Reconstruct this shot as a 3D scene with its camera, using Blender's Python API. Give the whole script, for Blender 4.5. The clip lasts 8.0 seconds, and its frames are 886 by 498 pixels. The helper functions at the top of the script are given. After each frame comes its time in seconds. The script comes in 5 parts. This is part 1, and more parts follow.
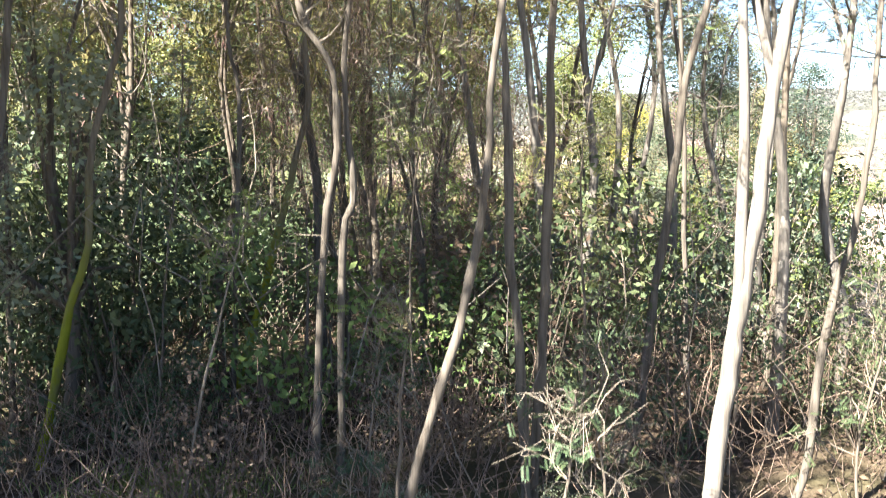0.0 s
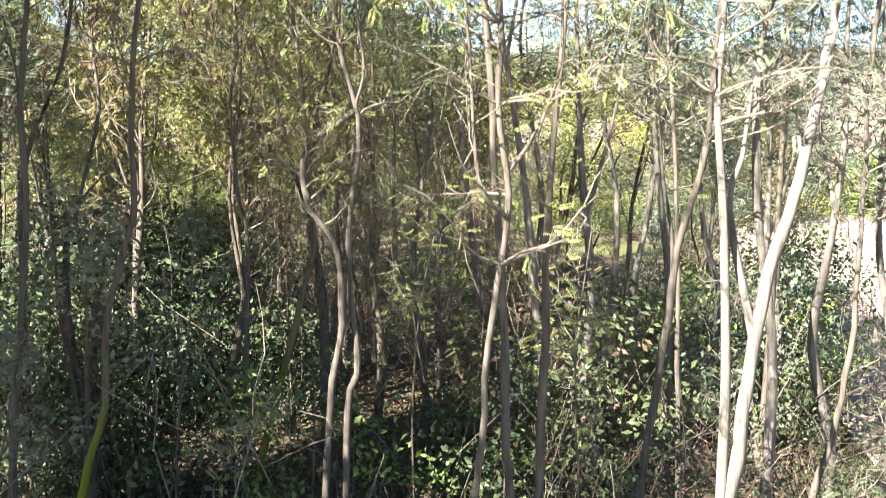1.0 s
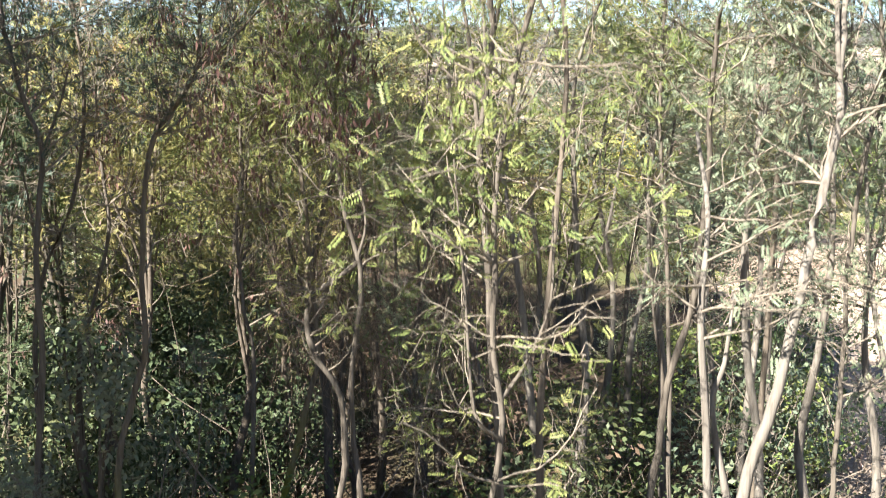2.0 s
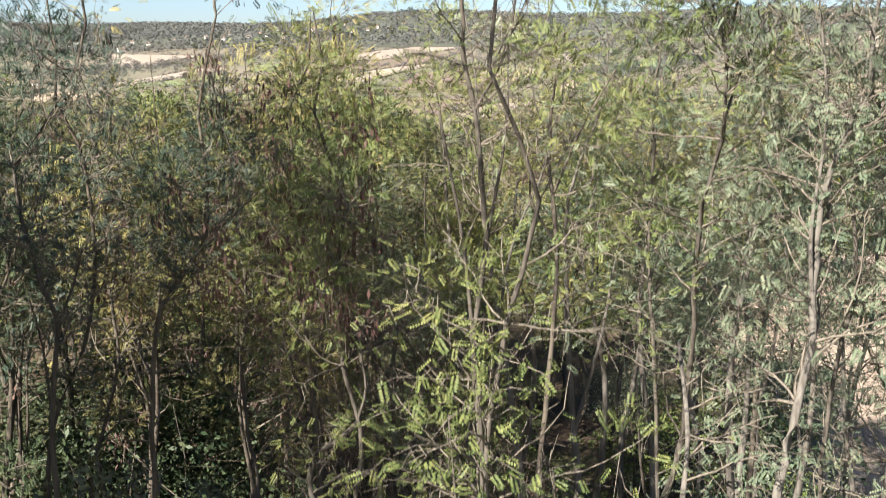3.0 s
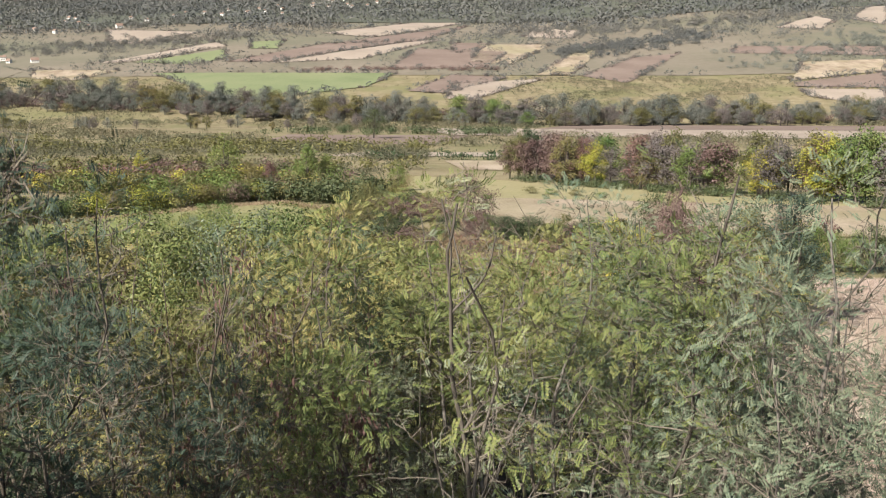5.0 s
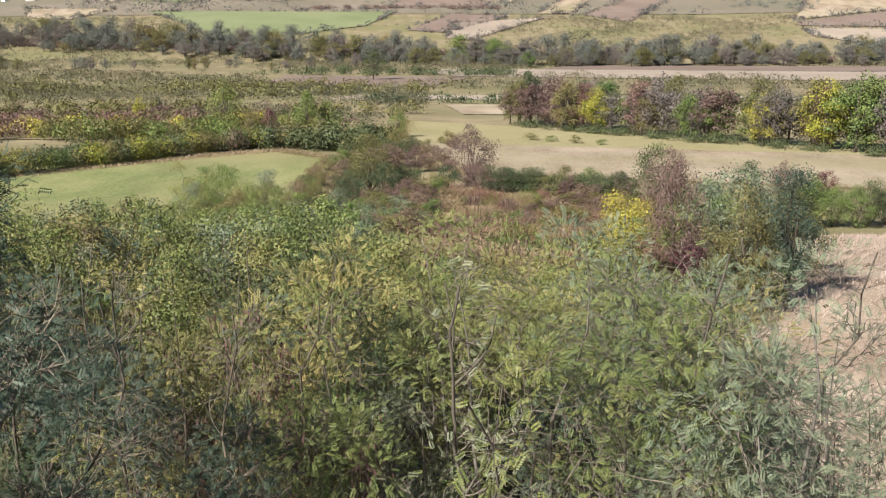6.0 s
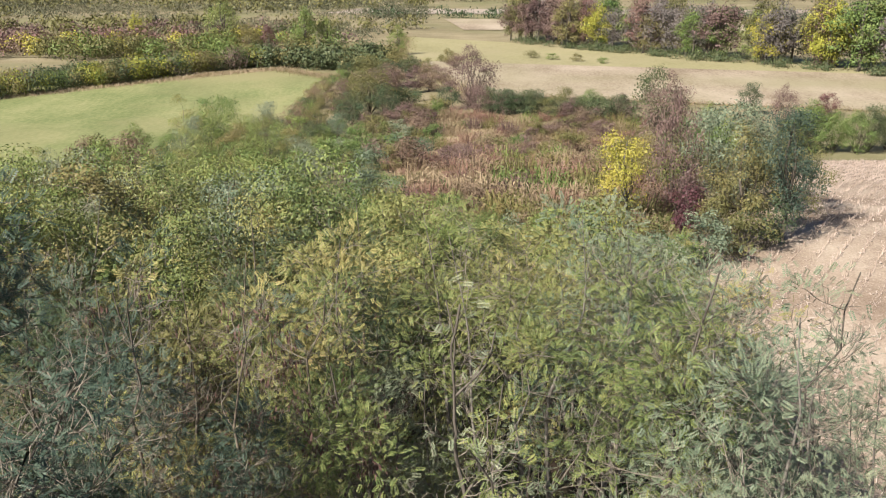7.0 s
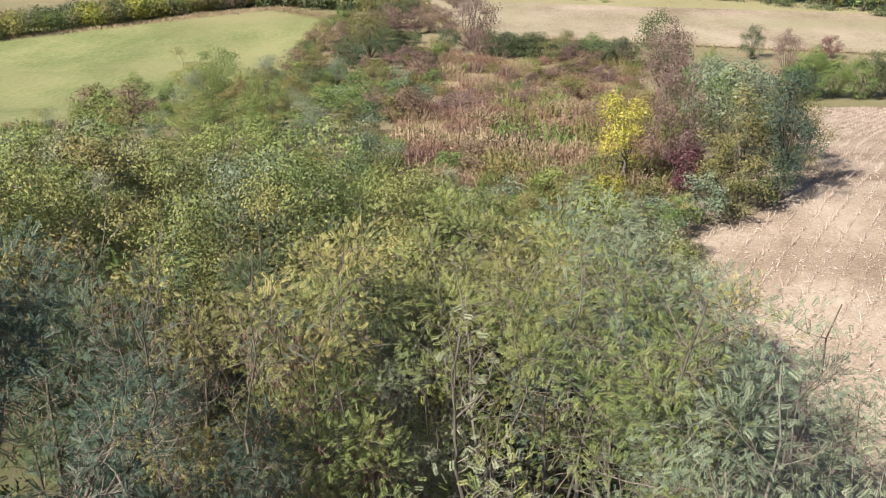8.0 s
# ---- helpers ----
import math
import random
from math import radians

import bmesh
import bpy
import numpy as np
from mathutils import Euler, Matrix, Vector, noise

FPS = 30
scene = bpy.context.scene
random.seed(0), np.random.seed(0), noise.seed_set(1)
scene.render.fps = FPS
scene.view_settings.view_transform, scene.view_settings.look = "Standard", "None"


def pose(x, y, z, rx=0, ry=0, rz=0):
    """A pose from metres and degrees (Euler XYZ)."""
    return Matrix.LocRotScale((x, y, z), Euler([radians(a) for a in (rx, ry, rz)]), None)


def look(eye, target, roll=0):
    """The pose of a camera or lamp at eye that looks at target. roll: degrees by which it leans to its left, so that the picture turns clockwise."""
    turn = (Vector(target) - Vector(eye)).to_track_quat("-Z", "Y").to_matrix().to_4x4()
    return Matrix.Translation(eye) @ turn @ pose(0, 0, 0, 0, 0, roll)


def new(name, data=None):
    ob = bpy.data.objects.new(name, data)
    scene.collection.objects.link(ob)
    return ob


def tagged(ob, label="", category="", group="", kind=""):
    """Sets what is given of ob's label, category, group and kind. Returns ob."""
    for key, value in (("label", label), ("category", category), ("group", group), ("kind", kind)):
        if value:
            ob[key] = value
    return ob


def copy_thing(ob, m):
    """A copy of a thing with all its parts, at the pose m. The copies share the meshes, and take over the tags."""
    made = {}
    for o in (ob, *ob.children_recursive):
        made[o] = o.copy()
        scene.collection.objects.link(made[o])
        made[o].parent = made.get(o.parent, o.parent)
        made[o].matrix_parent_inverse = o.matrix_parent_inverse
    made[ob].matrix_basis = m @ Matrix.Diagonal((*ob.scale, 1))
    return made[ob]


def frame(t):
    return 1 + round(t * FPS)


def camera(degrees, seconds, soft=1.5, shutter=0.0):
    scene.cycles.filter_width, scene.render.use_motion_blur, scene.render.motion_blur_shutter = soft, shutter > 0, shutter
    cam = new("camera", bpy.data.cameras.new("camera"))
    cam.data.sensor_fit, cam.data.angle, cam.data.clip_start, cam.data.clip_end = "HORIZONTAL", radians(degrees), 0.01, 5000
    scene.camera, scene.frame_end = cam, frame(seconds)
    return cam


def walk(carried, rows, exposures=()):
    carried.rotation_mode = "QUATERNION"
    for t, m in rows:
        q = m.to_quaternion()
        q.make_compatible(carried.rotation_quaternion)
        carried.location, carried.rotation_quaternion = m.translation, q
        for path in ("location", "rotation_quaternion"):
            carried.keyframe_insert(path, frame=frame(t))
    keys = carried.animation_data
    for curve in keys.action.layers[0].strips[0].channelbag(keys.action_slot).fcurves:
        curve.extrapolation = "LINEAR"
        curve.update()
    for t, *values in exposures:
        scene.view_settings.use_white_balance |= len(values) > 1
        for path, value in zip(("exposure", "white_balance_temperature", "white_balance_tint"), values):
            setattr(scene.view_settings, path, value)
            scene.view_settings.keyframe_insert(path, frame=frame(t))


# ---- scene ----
cam = camera(45.52, 8.0, soft=1.05, shutter=0.25)
# seconds, x, y, z, pitch, yaw
PATH = [
    (0, -0.001, -0.001, 4.220, -6.988, -0.331),
    (0.25, 0.006, -0.045, 4.846, -7.696, -0.230),
    (0.5, 0.026, -0.082, 5.377, -8.384, -0.141),
    (0.75, 0.020, -0.120, 5.916, -8.790, -0.067),
    (1, 0.056, -0.156, 6.429, -9.173, 0.001),
    (1.25, 0.064, -0.187, 6.874, -9.483, 0.058),
    (1.5, 0.083, -0.219, 7.330, -9.780, 0.101),
    (1.7, 0.084, -0.244, 7.691, -10.070, 0.121),
    (2.8, 0.117, -0.398, 9.883, -11.391, 0.075),
    (3, 0.119, -0.424, 10.258, -11.400, 0.066),
    (3.25, 0.127, -0.458, 10.737, -11.394, 0.077),
    (3.5, 0.140, -0.486, 11.144, -11.371, 0.083),
    (3.75, 0.155, -0.516, 11.577, -11.341, 0.070),
    (4, 0.173, -0.545, 11.992, -11.409, 0.061),
    (4.25, 0.190, -0.576, 12.424, -11.580, 0.064),
    (4.5, 0.198, -0.604, 12.826, -11.869, 0.056),
    (4.7, 0.211, -0.629, 13.184, -12.221, 0.056),
    (5.8, 0.172, -0.749, 14.898, -15.146, 0.065),
    (6, 0.176, -0.766, 15.149, -16.061, 0.058),
    (6.25, 0.186, -0.786, 15.433, -17.163, 0.048),
    (6.5, 0.179, -0.808, 15.737, -18.371, 0.051),
    (6.75, 0.169, -0.829, 16.037, -19.508, 0.049),
    (7, 0.158, -0.849, 16.328, -20.756, 0.051),
    (7.25, 0.149, -0.869, 16.619, -21.856, 0.053),
    (7.5, 0.149, -0.890, 16.914, -22.889, 0.060),
    (7.75, 0.149, -0.911, 17.211, -23.587, 0.066),
    (8, 0.149, -0.932, 17.508, -24.285, 0.072),
]
walk(cam, [(t, pose(x, y, z, 90 + p, 0, w)) for t, x, y, z, p, w in PATH],
     exposures=[(0.0, 3.25), (1.0, 3.05), (1.7, 2.75), (2.3, 2.25), (2.8, 1.85), (3.5, 1.5), (4.5, 1.15), (6.0, 1.1), (7.0, 1.25), (8.0, 1.28)])

# ---- light ----
SUN_ELEVATION, SUN_AZIMUTH = radians(40), radians(223)      # azimuth clockwise from +y
world = bpy.data.worlds.new("sky")
scene.world = world
world.use_nodes = True
wn = world.node_tree
sky = wn.nodes.new("ShaderNodeTexSky")
sky.sky_type, sky.sun_disc = "NISHITA", False
sky.sun_elevation, sky.sun_rotation = SUN_ELEVATION, SUN_AZIMUTH
sky.air_density, sky.dust_density, sky.ozone_density = 0.6, 0.4, 3.0
wn.links.new(sky.outputs[0], wn.nodes["Background"].inputs[0])
wn.nodes["Background"].inputs[1].default_value = 0.046
sun = new("sun", bpy.data.lights.new("sun", "SUN"))
sun.data.energy, sun.data.angle, sun.data.color = 5.4, radians(0.55), (1.0, 0.93, 0.82)
sun_way = Vector((math.sin(SUN_AZIMUTH) * math.cos(SUN_ELEVATION), math.cos(SUN_AZIMUTH) * math.cos(SUN_ELEVATION), math.sin(SUN_ELEVATION)))
sun.matrix_world = look(sun_way * 100, (0, 0, 0))


# ---- materials ----
def nodes(name):
    m = bpy.data.materials.new(name)
    m.use_nodes = True
    t = m.node_tree
    t.nodes.clear()
    out = t.nodes.new("ShaderNodeOutputMaterial")
    return m, t, out


def ramp(t, colours, fac):
    r = t.nodes.new("ShaderNodeValToRGB")
    e = r.color_ramp.elements
    for i, (p, c) in enumerate(colours):
        if i >= 2:
            e.new(p)
        e[i].position = p
    for i, (p, c) in enumerate(colours):
        e[i].color = (*c, 1)
    t.links.new(fac, r.inputs[0])
    return r.outputs[0]


def noise_tex(t, scale, detail=4, stretch=(1, 1, 1), space="Object", rough=0.6):
    co = t.nodes.new("ShaderNodeTexCoord")
    mp = t.nodes.new("ShaderNodeMapping")
    mp.inputs["Scale"].default_value = stretch
    n = t.nodes.new("ShaderNodeTexNoise")
    n.inputs["Scale"].default_value, n.inputs["Detail"].default_value, n.inputs["Roughness"].default_value = scale, detail, rough
    t.links.new(co.outputs[space], mp.inputs[0])
    t.links.new(mp.outputs[0], n.inputs[0])
    return n.outputs["Fac"]


def mix(t, a, b, fac, blend="MIX"):
    m = t.nodes.new("ShaderNodeMix")
    m.data_type, m.blend_type = "RGBA", blend
    for s, v in ((m.inputs[6], a), (m.inputs[7], b), (m.inputs[0], fac)):
        if isinstance(v, bpy.types.NodeSocket):
            t.links.new(v, s)
        elif isinstance(v, tuple):
            s.default_value = (*v, 1)
        else:
            s.default_value = v
    return m.outputs[2]


def maths(t, op, a, b=0.0):
    m = t.nodes.new("ShaderNodeMath")
    m.operation = op
    for s, v in ((m.inputs[0], a), (m.inputs[1], b)):
        if isinstance(v, bpy.types.NodeSocket):
            t.links.new(v, s)
        else:
            s.default_value = v
    return m.outputs[0]


def surface(t, out, colour, rough=0.9, bump=None, strength=0.3, distance=0.02, gloss=0.25):
    p = t.nodes.new("ShaderNodeBsdfPrincipled")
    p.inputs["Roughness"].default_value = rough
    p.inputs["Specular IOR Level"].default_value = gloss
    t.links.new(colour, p.inputs["Base Color"])
    if bump is not None:
        b = t.nodes.new("ShaderNodeBump")
        b.inputs["Strength"].default_value, b.inputs["Distance"].default_value = strength, distance
        t.links.new(bump, b.inputs["Height"])
        t.links.new(b.outputs[0], p.inputs["Normal"])
    t.links.new(p.outputs[0], out.inputs[0])
    return p


def bark(name, dark, light, moss=None, moss_top=3.0):
    """Furrowed bark: long ridges up the stem, grey patches; moss on the foot where there is some."""
    m, t, out = nodes(name)
    ridge = noise_tex(t, 26, 5, (1, 1, 0.09))
    patch = noise_tex(t, 2.2, 3)
    c = ramp(t, [(0.3, dark), (0.55, light), (0.75, tuple(min(1, v * 1.25) for v in light))], ridge)
    c = mix(t, c, tuple(v * 0.6 for v in light), maths(t, "MULTIPLY", patch, 0.5))
    if moss:
        co = t.nodes.new("ShaderNodeTexCoord")
        sp = t.nodes.new("ShaderNodeSeparateXYZ")
        t.links.new(co.outputs["Object"], sp.inputs[0])
        top = t.nodes.new("ShaderNodeMapRange")
        top.inputs[1].default_value, top.inputs[2].default_value = moss_top, moss_top - 1.6
        t.links.new(sp.outputs[2], top.inputs[0])
        f = maths(t, "MULTIPLY", top.outputs[0], ramp(t, [(0.32, (0.3, 0.3, 0.3)), (0.5, (1, 1, 1))], noise_tex(t, 5, 4, (1, 1, 0.35))))
        c = mix(t, c, moss, f)
    surface(t, out, c, 0.95, ridge, 0.8, 0.012, 0.15)
    return m


def leafage(name, colours, through_light=0.11, rough=0.5, patches=0.42, area_scale=1.1):
    """Leaves: each leaf its own shade of the ramp, each plant shifted along it; thin enough for light to pass."""
    m, t, out = nodes(name)
    geo = t.nodes.new("ShaderNodeNewGeometry")
    info = t.nodes.new("ShaderNodeObjectInfo")
    area = noise_tex(t, area_scale, 2)
    f = maths(t, "ADD", maths(t, "MULTIPLY", geo.outputs["Random Per Island"], 0.3), maths(t, "MULTIPLY", info.outputs["Random"], 0.42))
    f = maths(t, "ADD", f, maths(t, "MULTIPLY", maths(t, "SUBTRACT", area, 0.35), patches * 2))
    c = ramp(t, [(q, (1.04 * r, 0.98 * g, 1.16 * b)) for q, (r, g, b) in colours], f)
    p = t.nodes.new("ShaderNodeBsdfPrincipled")
    p.inputs["Roughness"].default_value, p.inputs["Specular IOR Level"].default_value = rough, 0.18
    tr = t.nodes.new("ShaderNodeBsdfTranslucent")
    mx = t.nodes.new("ShaderNodeMixShader")
    mx.inputs[0].default_value = through_light
    t.links.new(c, p.inputs["Base Color"])
    t.links.new(mix(t, c, (1.0, 0.96, 0.62), 1.0, "MULTIPLY"), tr.inputs[0])
    t.links.new(p.outputs[0], mx.inputs[1])
    t.links.new(tr.outputs[0], mx.inputs[2])
    t.links.new(mx.outputs[0], out.inputs[0])
    return m


def soil(name, colours, scale=1.2, fine=14.0, stretch=(1, 1, 1), bump=0.5, depth=0.05, second=None):
    m, t, out = nodes(name)
    big = noise_tex(t, scale, 5, stretch)
    small = noise_tex(t, fine, 6, stretch)
    f = maths(t, "ADD", maths(t, "MULTIPLY", big, 0.6), maths(t, "MULTIPLY", small, 0.4))
    c = ramp(t, colours, f)
    if second:
        c = mix(t, c, second, ramp(t, [(0.45, (0, 0, 0)), (0.65, (0.8, 0.8, 0.8))], noise_tex(t, scale * 0.23, 4)))
    surface(t, out, c, 0.95, small, bump, depth, 0.1)
    return m


BARK_GREY = bark("bark_grey", (0.038, 0.032, 0.026), (0.115, 0.101, 0.085))
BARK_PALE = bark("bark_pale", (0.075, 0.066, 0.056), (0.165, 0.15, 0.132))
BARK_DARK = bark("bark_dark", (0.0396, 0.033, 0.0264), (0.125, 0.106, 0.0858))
BARK_MOSS = bark("bark_mossy", (0.066, 0.0528, 0.0396), (0.132, 0.112, 0.0858), (0.15, 0.16, 0.015), 3.4)
TWIG = bark("twig_bark", (0.0792, 0.066, 0.0528), (0.198, 0.173, 0.142))
DRY_STEM = bark("dry_stem_bark", (0.075, 0.052, 0.042), (0.22, 0.165, 0.128))
LEAF_LOCUST = leafage("locust_leaf", [(0.1, (0.06, 0.095, 0.03)), (0.35, (0.12, 0.155, 0.045)), (0.65, (0.21, 0.218, 0.07)), (0.88, (0.29, 0.25, 0.09)), (1.0, (0.26, 0.17, 0.08))])
LEAF_BLUISH = leafage("bluish_leaf", [(0.1, (0.072, 0.118, 0.068)), (0.5, (0.14, 0.178, 0.1)), (0.85, (0.22, 0.24, 0.13)), (1.0, (0.28, 0.26, 0.14))])
LEAF_PALE = leafage("pale_leaf", [(0.1, (0.136, 0.155, 0.0682)), (0.5, (0.223, 0.236, 0.105)), (0.9, (0.31, 0.298, 0.155)), (1.0, (0.322, 0.26, 0.149))])
LEAF_BROWN = leafage("dry_leaf", [(0.1, (0.0868, 0.062, 0.0403)), (0.5, (0.155, 0.118, 0.0713)), (0.9, (0.211, 0.167, 0.0992)), (1.0, (0.149, 0.149, 0.062))])
PODS = leafage("dry_pods", [(0.1, (0.0682, 0.0403, 0.031)), (0.5, (0.118, 0.0744, 0.0558)), (0.9, (0.186, 0.13, 0.093)), (1.0, (0.223, 0.167, 0.105))], 0.1)
LEAF_DARK = leafage("dark_leaf", [(0.1, (0.03, 0.056, 0.026)), (0.5, (0.058, 0.085, 0.036)), (0.9, (0.1, 0.115, 0.045)), (1.0, (0.15, 0.13, 0.055))])
LEAF_OLIVE = leafage("olive_leaf", [(0.1, (0.08, 0.09, 0.03)), (0.5, (0.14, 0.138, 0.048)), (0.9, (0.205, 0.172, 0.065)), (1.0, (0.22, 0.145, 0.065))])
LEAF_YELLOW = leafage("yellow_leaf", [(0.1, (0.17, 0.2, 0.03)), (0.5, (0.28, 0.29, 0.045)), (0.9, (0.33, 0.29, 0.06)), (1.0, (0.3, 0.2, 0.06))])
LEAF_RED = leafage("red_leaf", [(0.1, (0.05, 0.022, 0.025)), (0.5, (0.09, 0.04, 0.04)), (0.9, (0.15, 0.08, 0.06)), (1.0, (0.2, 0.14, 0.08))])
LEAF_MAUVE = leafage("mauve_twigs", [(0.1, (0.085, 0.058, 0.048)), (0.5, (0.135, 0.094, 0.074)), (0.9, (0.18, 0.138, 0.095)), (1.0, (0.135, 0.125, 0.065))])
LEAF_GREEN = leafage("green_leaf", [(0.1, (0.055, 0.105, 0.03)), (0.5, (0.12, 0.175, 0.045)), (0.9, (0.2, 0.225, 0.065)), (1.0, (0.26, 0.21, 0.08))])
# locust leaf darkened to paint in shade; also the blue-green tree's own colour
LEAF_SHADE_TEAL = leafage("shade_teal_leaf", [(0.1, (0.024, 0.047, 0.031)), (0.5, (0.046, 0.073, 0.045)), (0.9, (0.085, 0.11, 0.068)), (1.0, (0.125, 0.135, 0.08))])
LEAF_SCRUB = leafage("scrub_leaf", [(0.05, (0.07, 0.08, 0.045)), (0.4, (0.105, 0.112, 0.06)), (0.75, (0.15, 0.138, 0.078)), (1.0, (0.19, 0.135, 0.085))], 0.15, 0.8, 0.5, 0.02)
# willow grey-green, muted further so that its colour includes the valley's haze
LEAF_WILLOW_HAZE = leafage("hazed_willow_leaf", [(0.05, (0.1, 0.125, 0.1)), (0.4, (0.14, 0.16, 0.122)), (0.8, (0.18, 0.19, 0.142)), (1.0, (0.22, 0.21, 0.15))], 0.15, 0.8, 0.35, 0.1)
LEAF_DUSK = leafage("dusk_twigs", [(0.05, (0.1, 0.098, 0.08)), (0.5, (0.14, 0.13, 0.105)), (1.0, (0.19, 0.16, 0.125))], 0.1, 0.8)
LEAF_RUST = leafage("rust_leaf", [(0.1, (0.11, 0.065, 0.055)), (0.5, (0.16, 0.1, 0.08)), (0.9, (0.21, 0.15, 0.1)), (1.0, (0.24, 0.2, 0.1))], 0.15)
# grey-blue leaf colour with the distant haze painted into it
LEAF_FAR_HAZE = leafage("hazed_far_leaf", [(0.05, (0.078, 0.092, 0.082)), (0.35, (0.1, 0.112, 0.094)), (0.7, (0.13, 0.135, 0.105)), (1.0, (0.165, 0.15, 0.115))], 0.1, 0.9, 0.5, 0.008)
DRY_GRASS = leafage("dry_grass", [(0.1, (0.15, 0.118, 0.062)), (0.5, (0.235, 0.19, 0.105)), (0.9, (0.28, 0.238, 0.135)), (1.0, (0.18, 0.18, 0.08))])
DRY_RED = leafage("rusty_weed", [(0.1, (0.12, 0.07, 0.048)), (0.5, (0.195, 0.122, 0.082)), (0.9, (0.26, 0.195, 0.12)), (1.0, (0.2, 0.18, 0.085))])
STRAW = leafage("straw", [(0.1, (0.3, 0.25, 0.175)), (0.5, (0.38, 0.33, 0.245)), (0.9, (0.46, 0.41, 0.32)), (1.0, (0.4, 0.34, 0.24))], 0.12)
FLOOR_SOIL = soil("forest_floor", [(0.3, (0.035, 0.026, 0.019)), (0.5, (0.075, 0.056, 0.041)), (0.7, (0.12, 0.09, 0.064))], 0.7, 18, second=(0.085, 0.1, 0.04))
STUBBLE_SOIL = soil("stubble_soil", [(0.38, (0.17, 0.126, 0.0952)), (0.5, (0.279, 0.221, 0.173)), (0.62, (0.381, 0.323, 0.262))], 0.25, 11)
FALLOW = soil("fallow_ground", [(0.38, (0.184, 0.129, 0.0816)), (0.5, (0.286, 0.224, 0.143)), (0.62, (0.354, 0.292, 0.19))], 0.25, 3.0, second=(0.197, 0.197, 0.0952))
MEADOW = soil("meadow_grass", [(0.4, (0.122, 0.146, 0.0578)), (0.5, (0.17, 0.19, 0.0816)), (0.6, (0.231, 0.231, 0.112))], 0.1, 2.5, (1, 0.35, 1), bump=0.7, second=(0.224, 0.204, 0.109))
HILL_SCRUB = soil("hill_scrub", [(0.3, (0.125, 0.118, 0.088)), (0.5, (0.17, 0.15, 0.118)), (0.7, (0.215, 0.185, 0.15))], 0.012, 0.2, second=(0.13, 0.135, 0.095))
WOODS_BACKING = soil("woods_backing", [(0.3, (0.07, 0.078, 0.062)), (0.5, (0.088, 0.095, 0.075)), (0.7, (0.11, 0.11, 0.085))], 0.012, 0.2)
HAY = soil("hay_grass", [(0.4, (0.184, 0.143, 0.102)), (0.5, (0.279, 0.228, 0.173)), (0.6, (0.354, 0.296, 0.231))], 0.09, 2.6, (1, 0.4, 1), second=(0.245, 0.221, 0.139))
HAY_GREEN = soil("hay_green", [(0.3, (0.184, 0.17, 0.0884)), (0.5, (0.252, 0.231, 0.129)), (0.7, (0.313, 0.279, 0.17))], 0.05, 1.6, (1, 0.5, 1), second=(0.299, 0.252, 0.17))
PLOUGHED = soil("ploughed_soil", [(0.3, (0.129, 0.0986, 0.085)), (0.5, (0.18, 0.139, 0.119)), (0.7, (0.231, 0.187, 0.16))], 0.02, 0.6)
PALE_FIELD = soil("pale_field", [(0.3, (0.224, 0.187, 0.153)), (0.5, (0.286, 0.241, 0.201)), (0.7, (0.34, 0.292, 0.245))], 0.02, 0.5)
GREEN_FIELD = soil("green_field", [(0.3, (0.129, 0.156, 0.0816)), (0.5, (0.163, 0.19, 0.102)), (0.7, (0.204, 0.211, 0.122))], 0.02, 0.5)
ROUGH_GRASS = soil("rough_grass", [(0.35, (0.136, 0.116, 0.068)), (0.5, (0.204, 0.173, 0.109)), (0.65, (0.272, 0.231, 0.15))], 0.1, 2.2, second=(0.15, 0.15, 0.0748))
PLASTER = soil("house_plaster", [(0.3, (0.68, 0.65, 0.6)), (0.6, (0.8, 0.78, 0.74))], 0.4, 5, bump=0.05)
ROOF_TILE = soil("roof_tile", [(0.3, (0.163, 0.116, 0.0952)), (0.6, (0.245, 0.177, 0.143))], 0.4, 6, bump=0.2)
GLASS_DARK = soil("window_dark", [(0.3, (0.03, 0.035, 0.04)), (0.6, (0.06, 0.065, 0.07))], 0.4, 6, bump=0.0)


# ---- geometry helpers ----
PROFILE_Y = [-400, -60, 0, 11, 30, 43, 60, 88, 120, 165, 222, 322, 391, 560, 730, 800, 1000, 1355, 1900, 2500, 3000, 3400, 4700]
PROFILE_Z = [12, 2, 0.6, 0.5, 0.8, 0.6, -2.5, -9.2, -13, -17, -23, -31, -38, -52, -66, -70, -56, -30, 5, 32, 42, 40, -30]


def land(x, y):
    """Height of the land: the grove's terrace, a long slope down to the valley, the hills across it."""
    x, y = np.asarray(x, float), np.asarray(y, float)
    z = np.interp(y, PROFILE_Y, PROFILE_Z)
    far = np.clip((y - 900) / 1500, 0, 1)
    z = z + far * (12 * np.sin(x / 310 + 0.6) + 7 * np.sin(x / 127 + y / 400) + 26 * np.exp(-((x + 140) / 230) ** 2 - ((y - 2700) / 500) ** 2))
    z = z + np.clip((y - 700) / 900, 0, 1) * 34 * np.clip((x - 250) / 600, 0, 1)
    return z


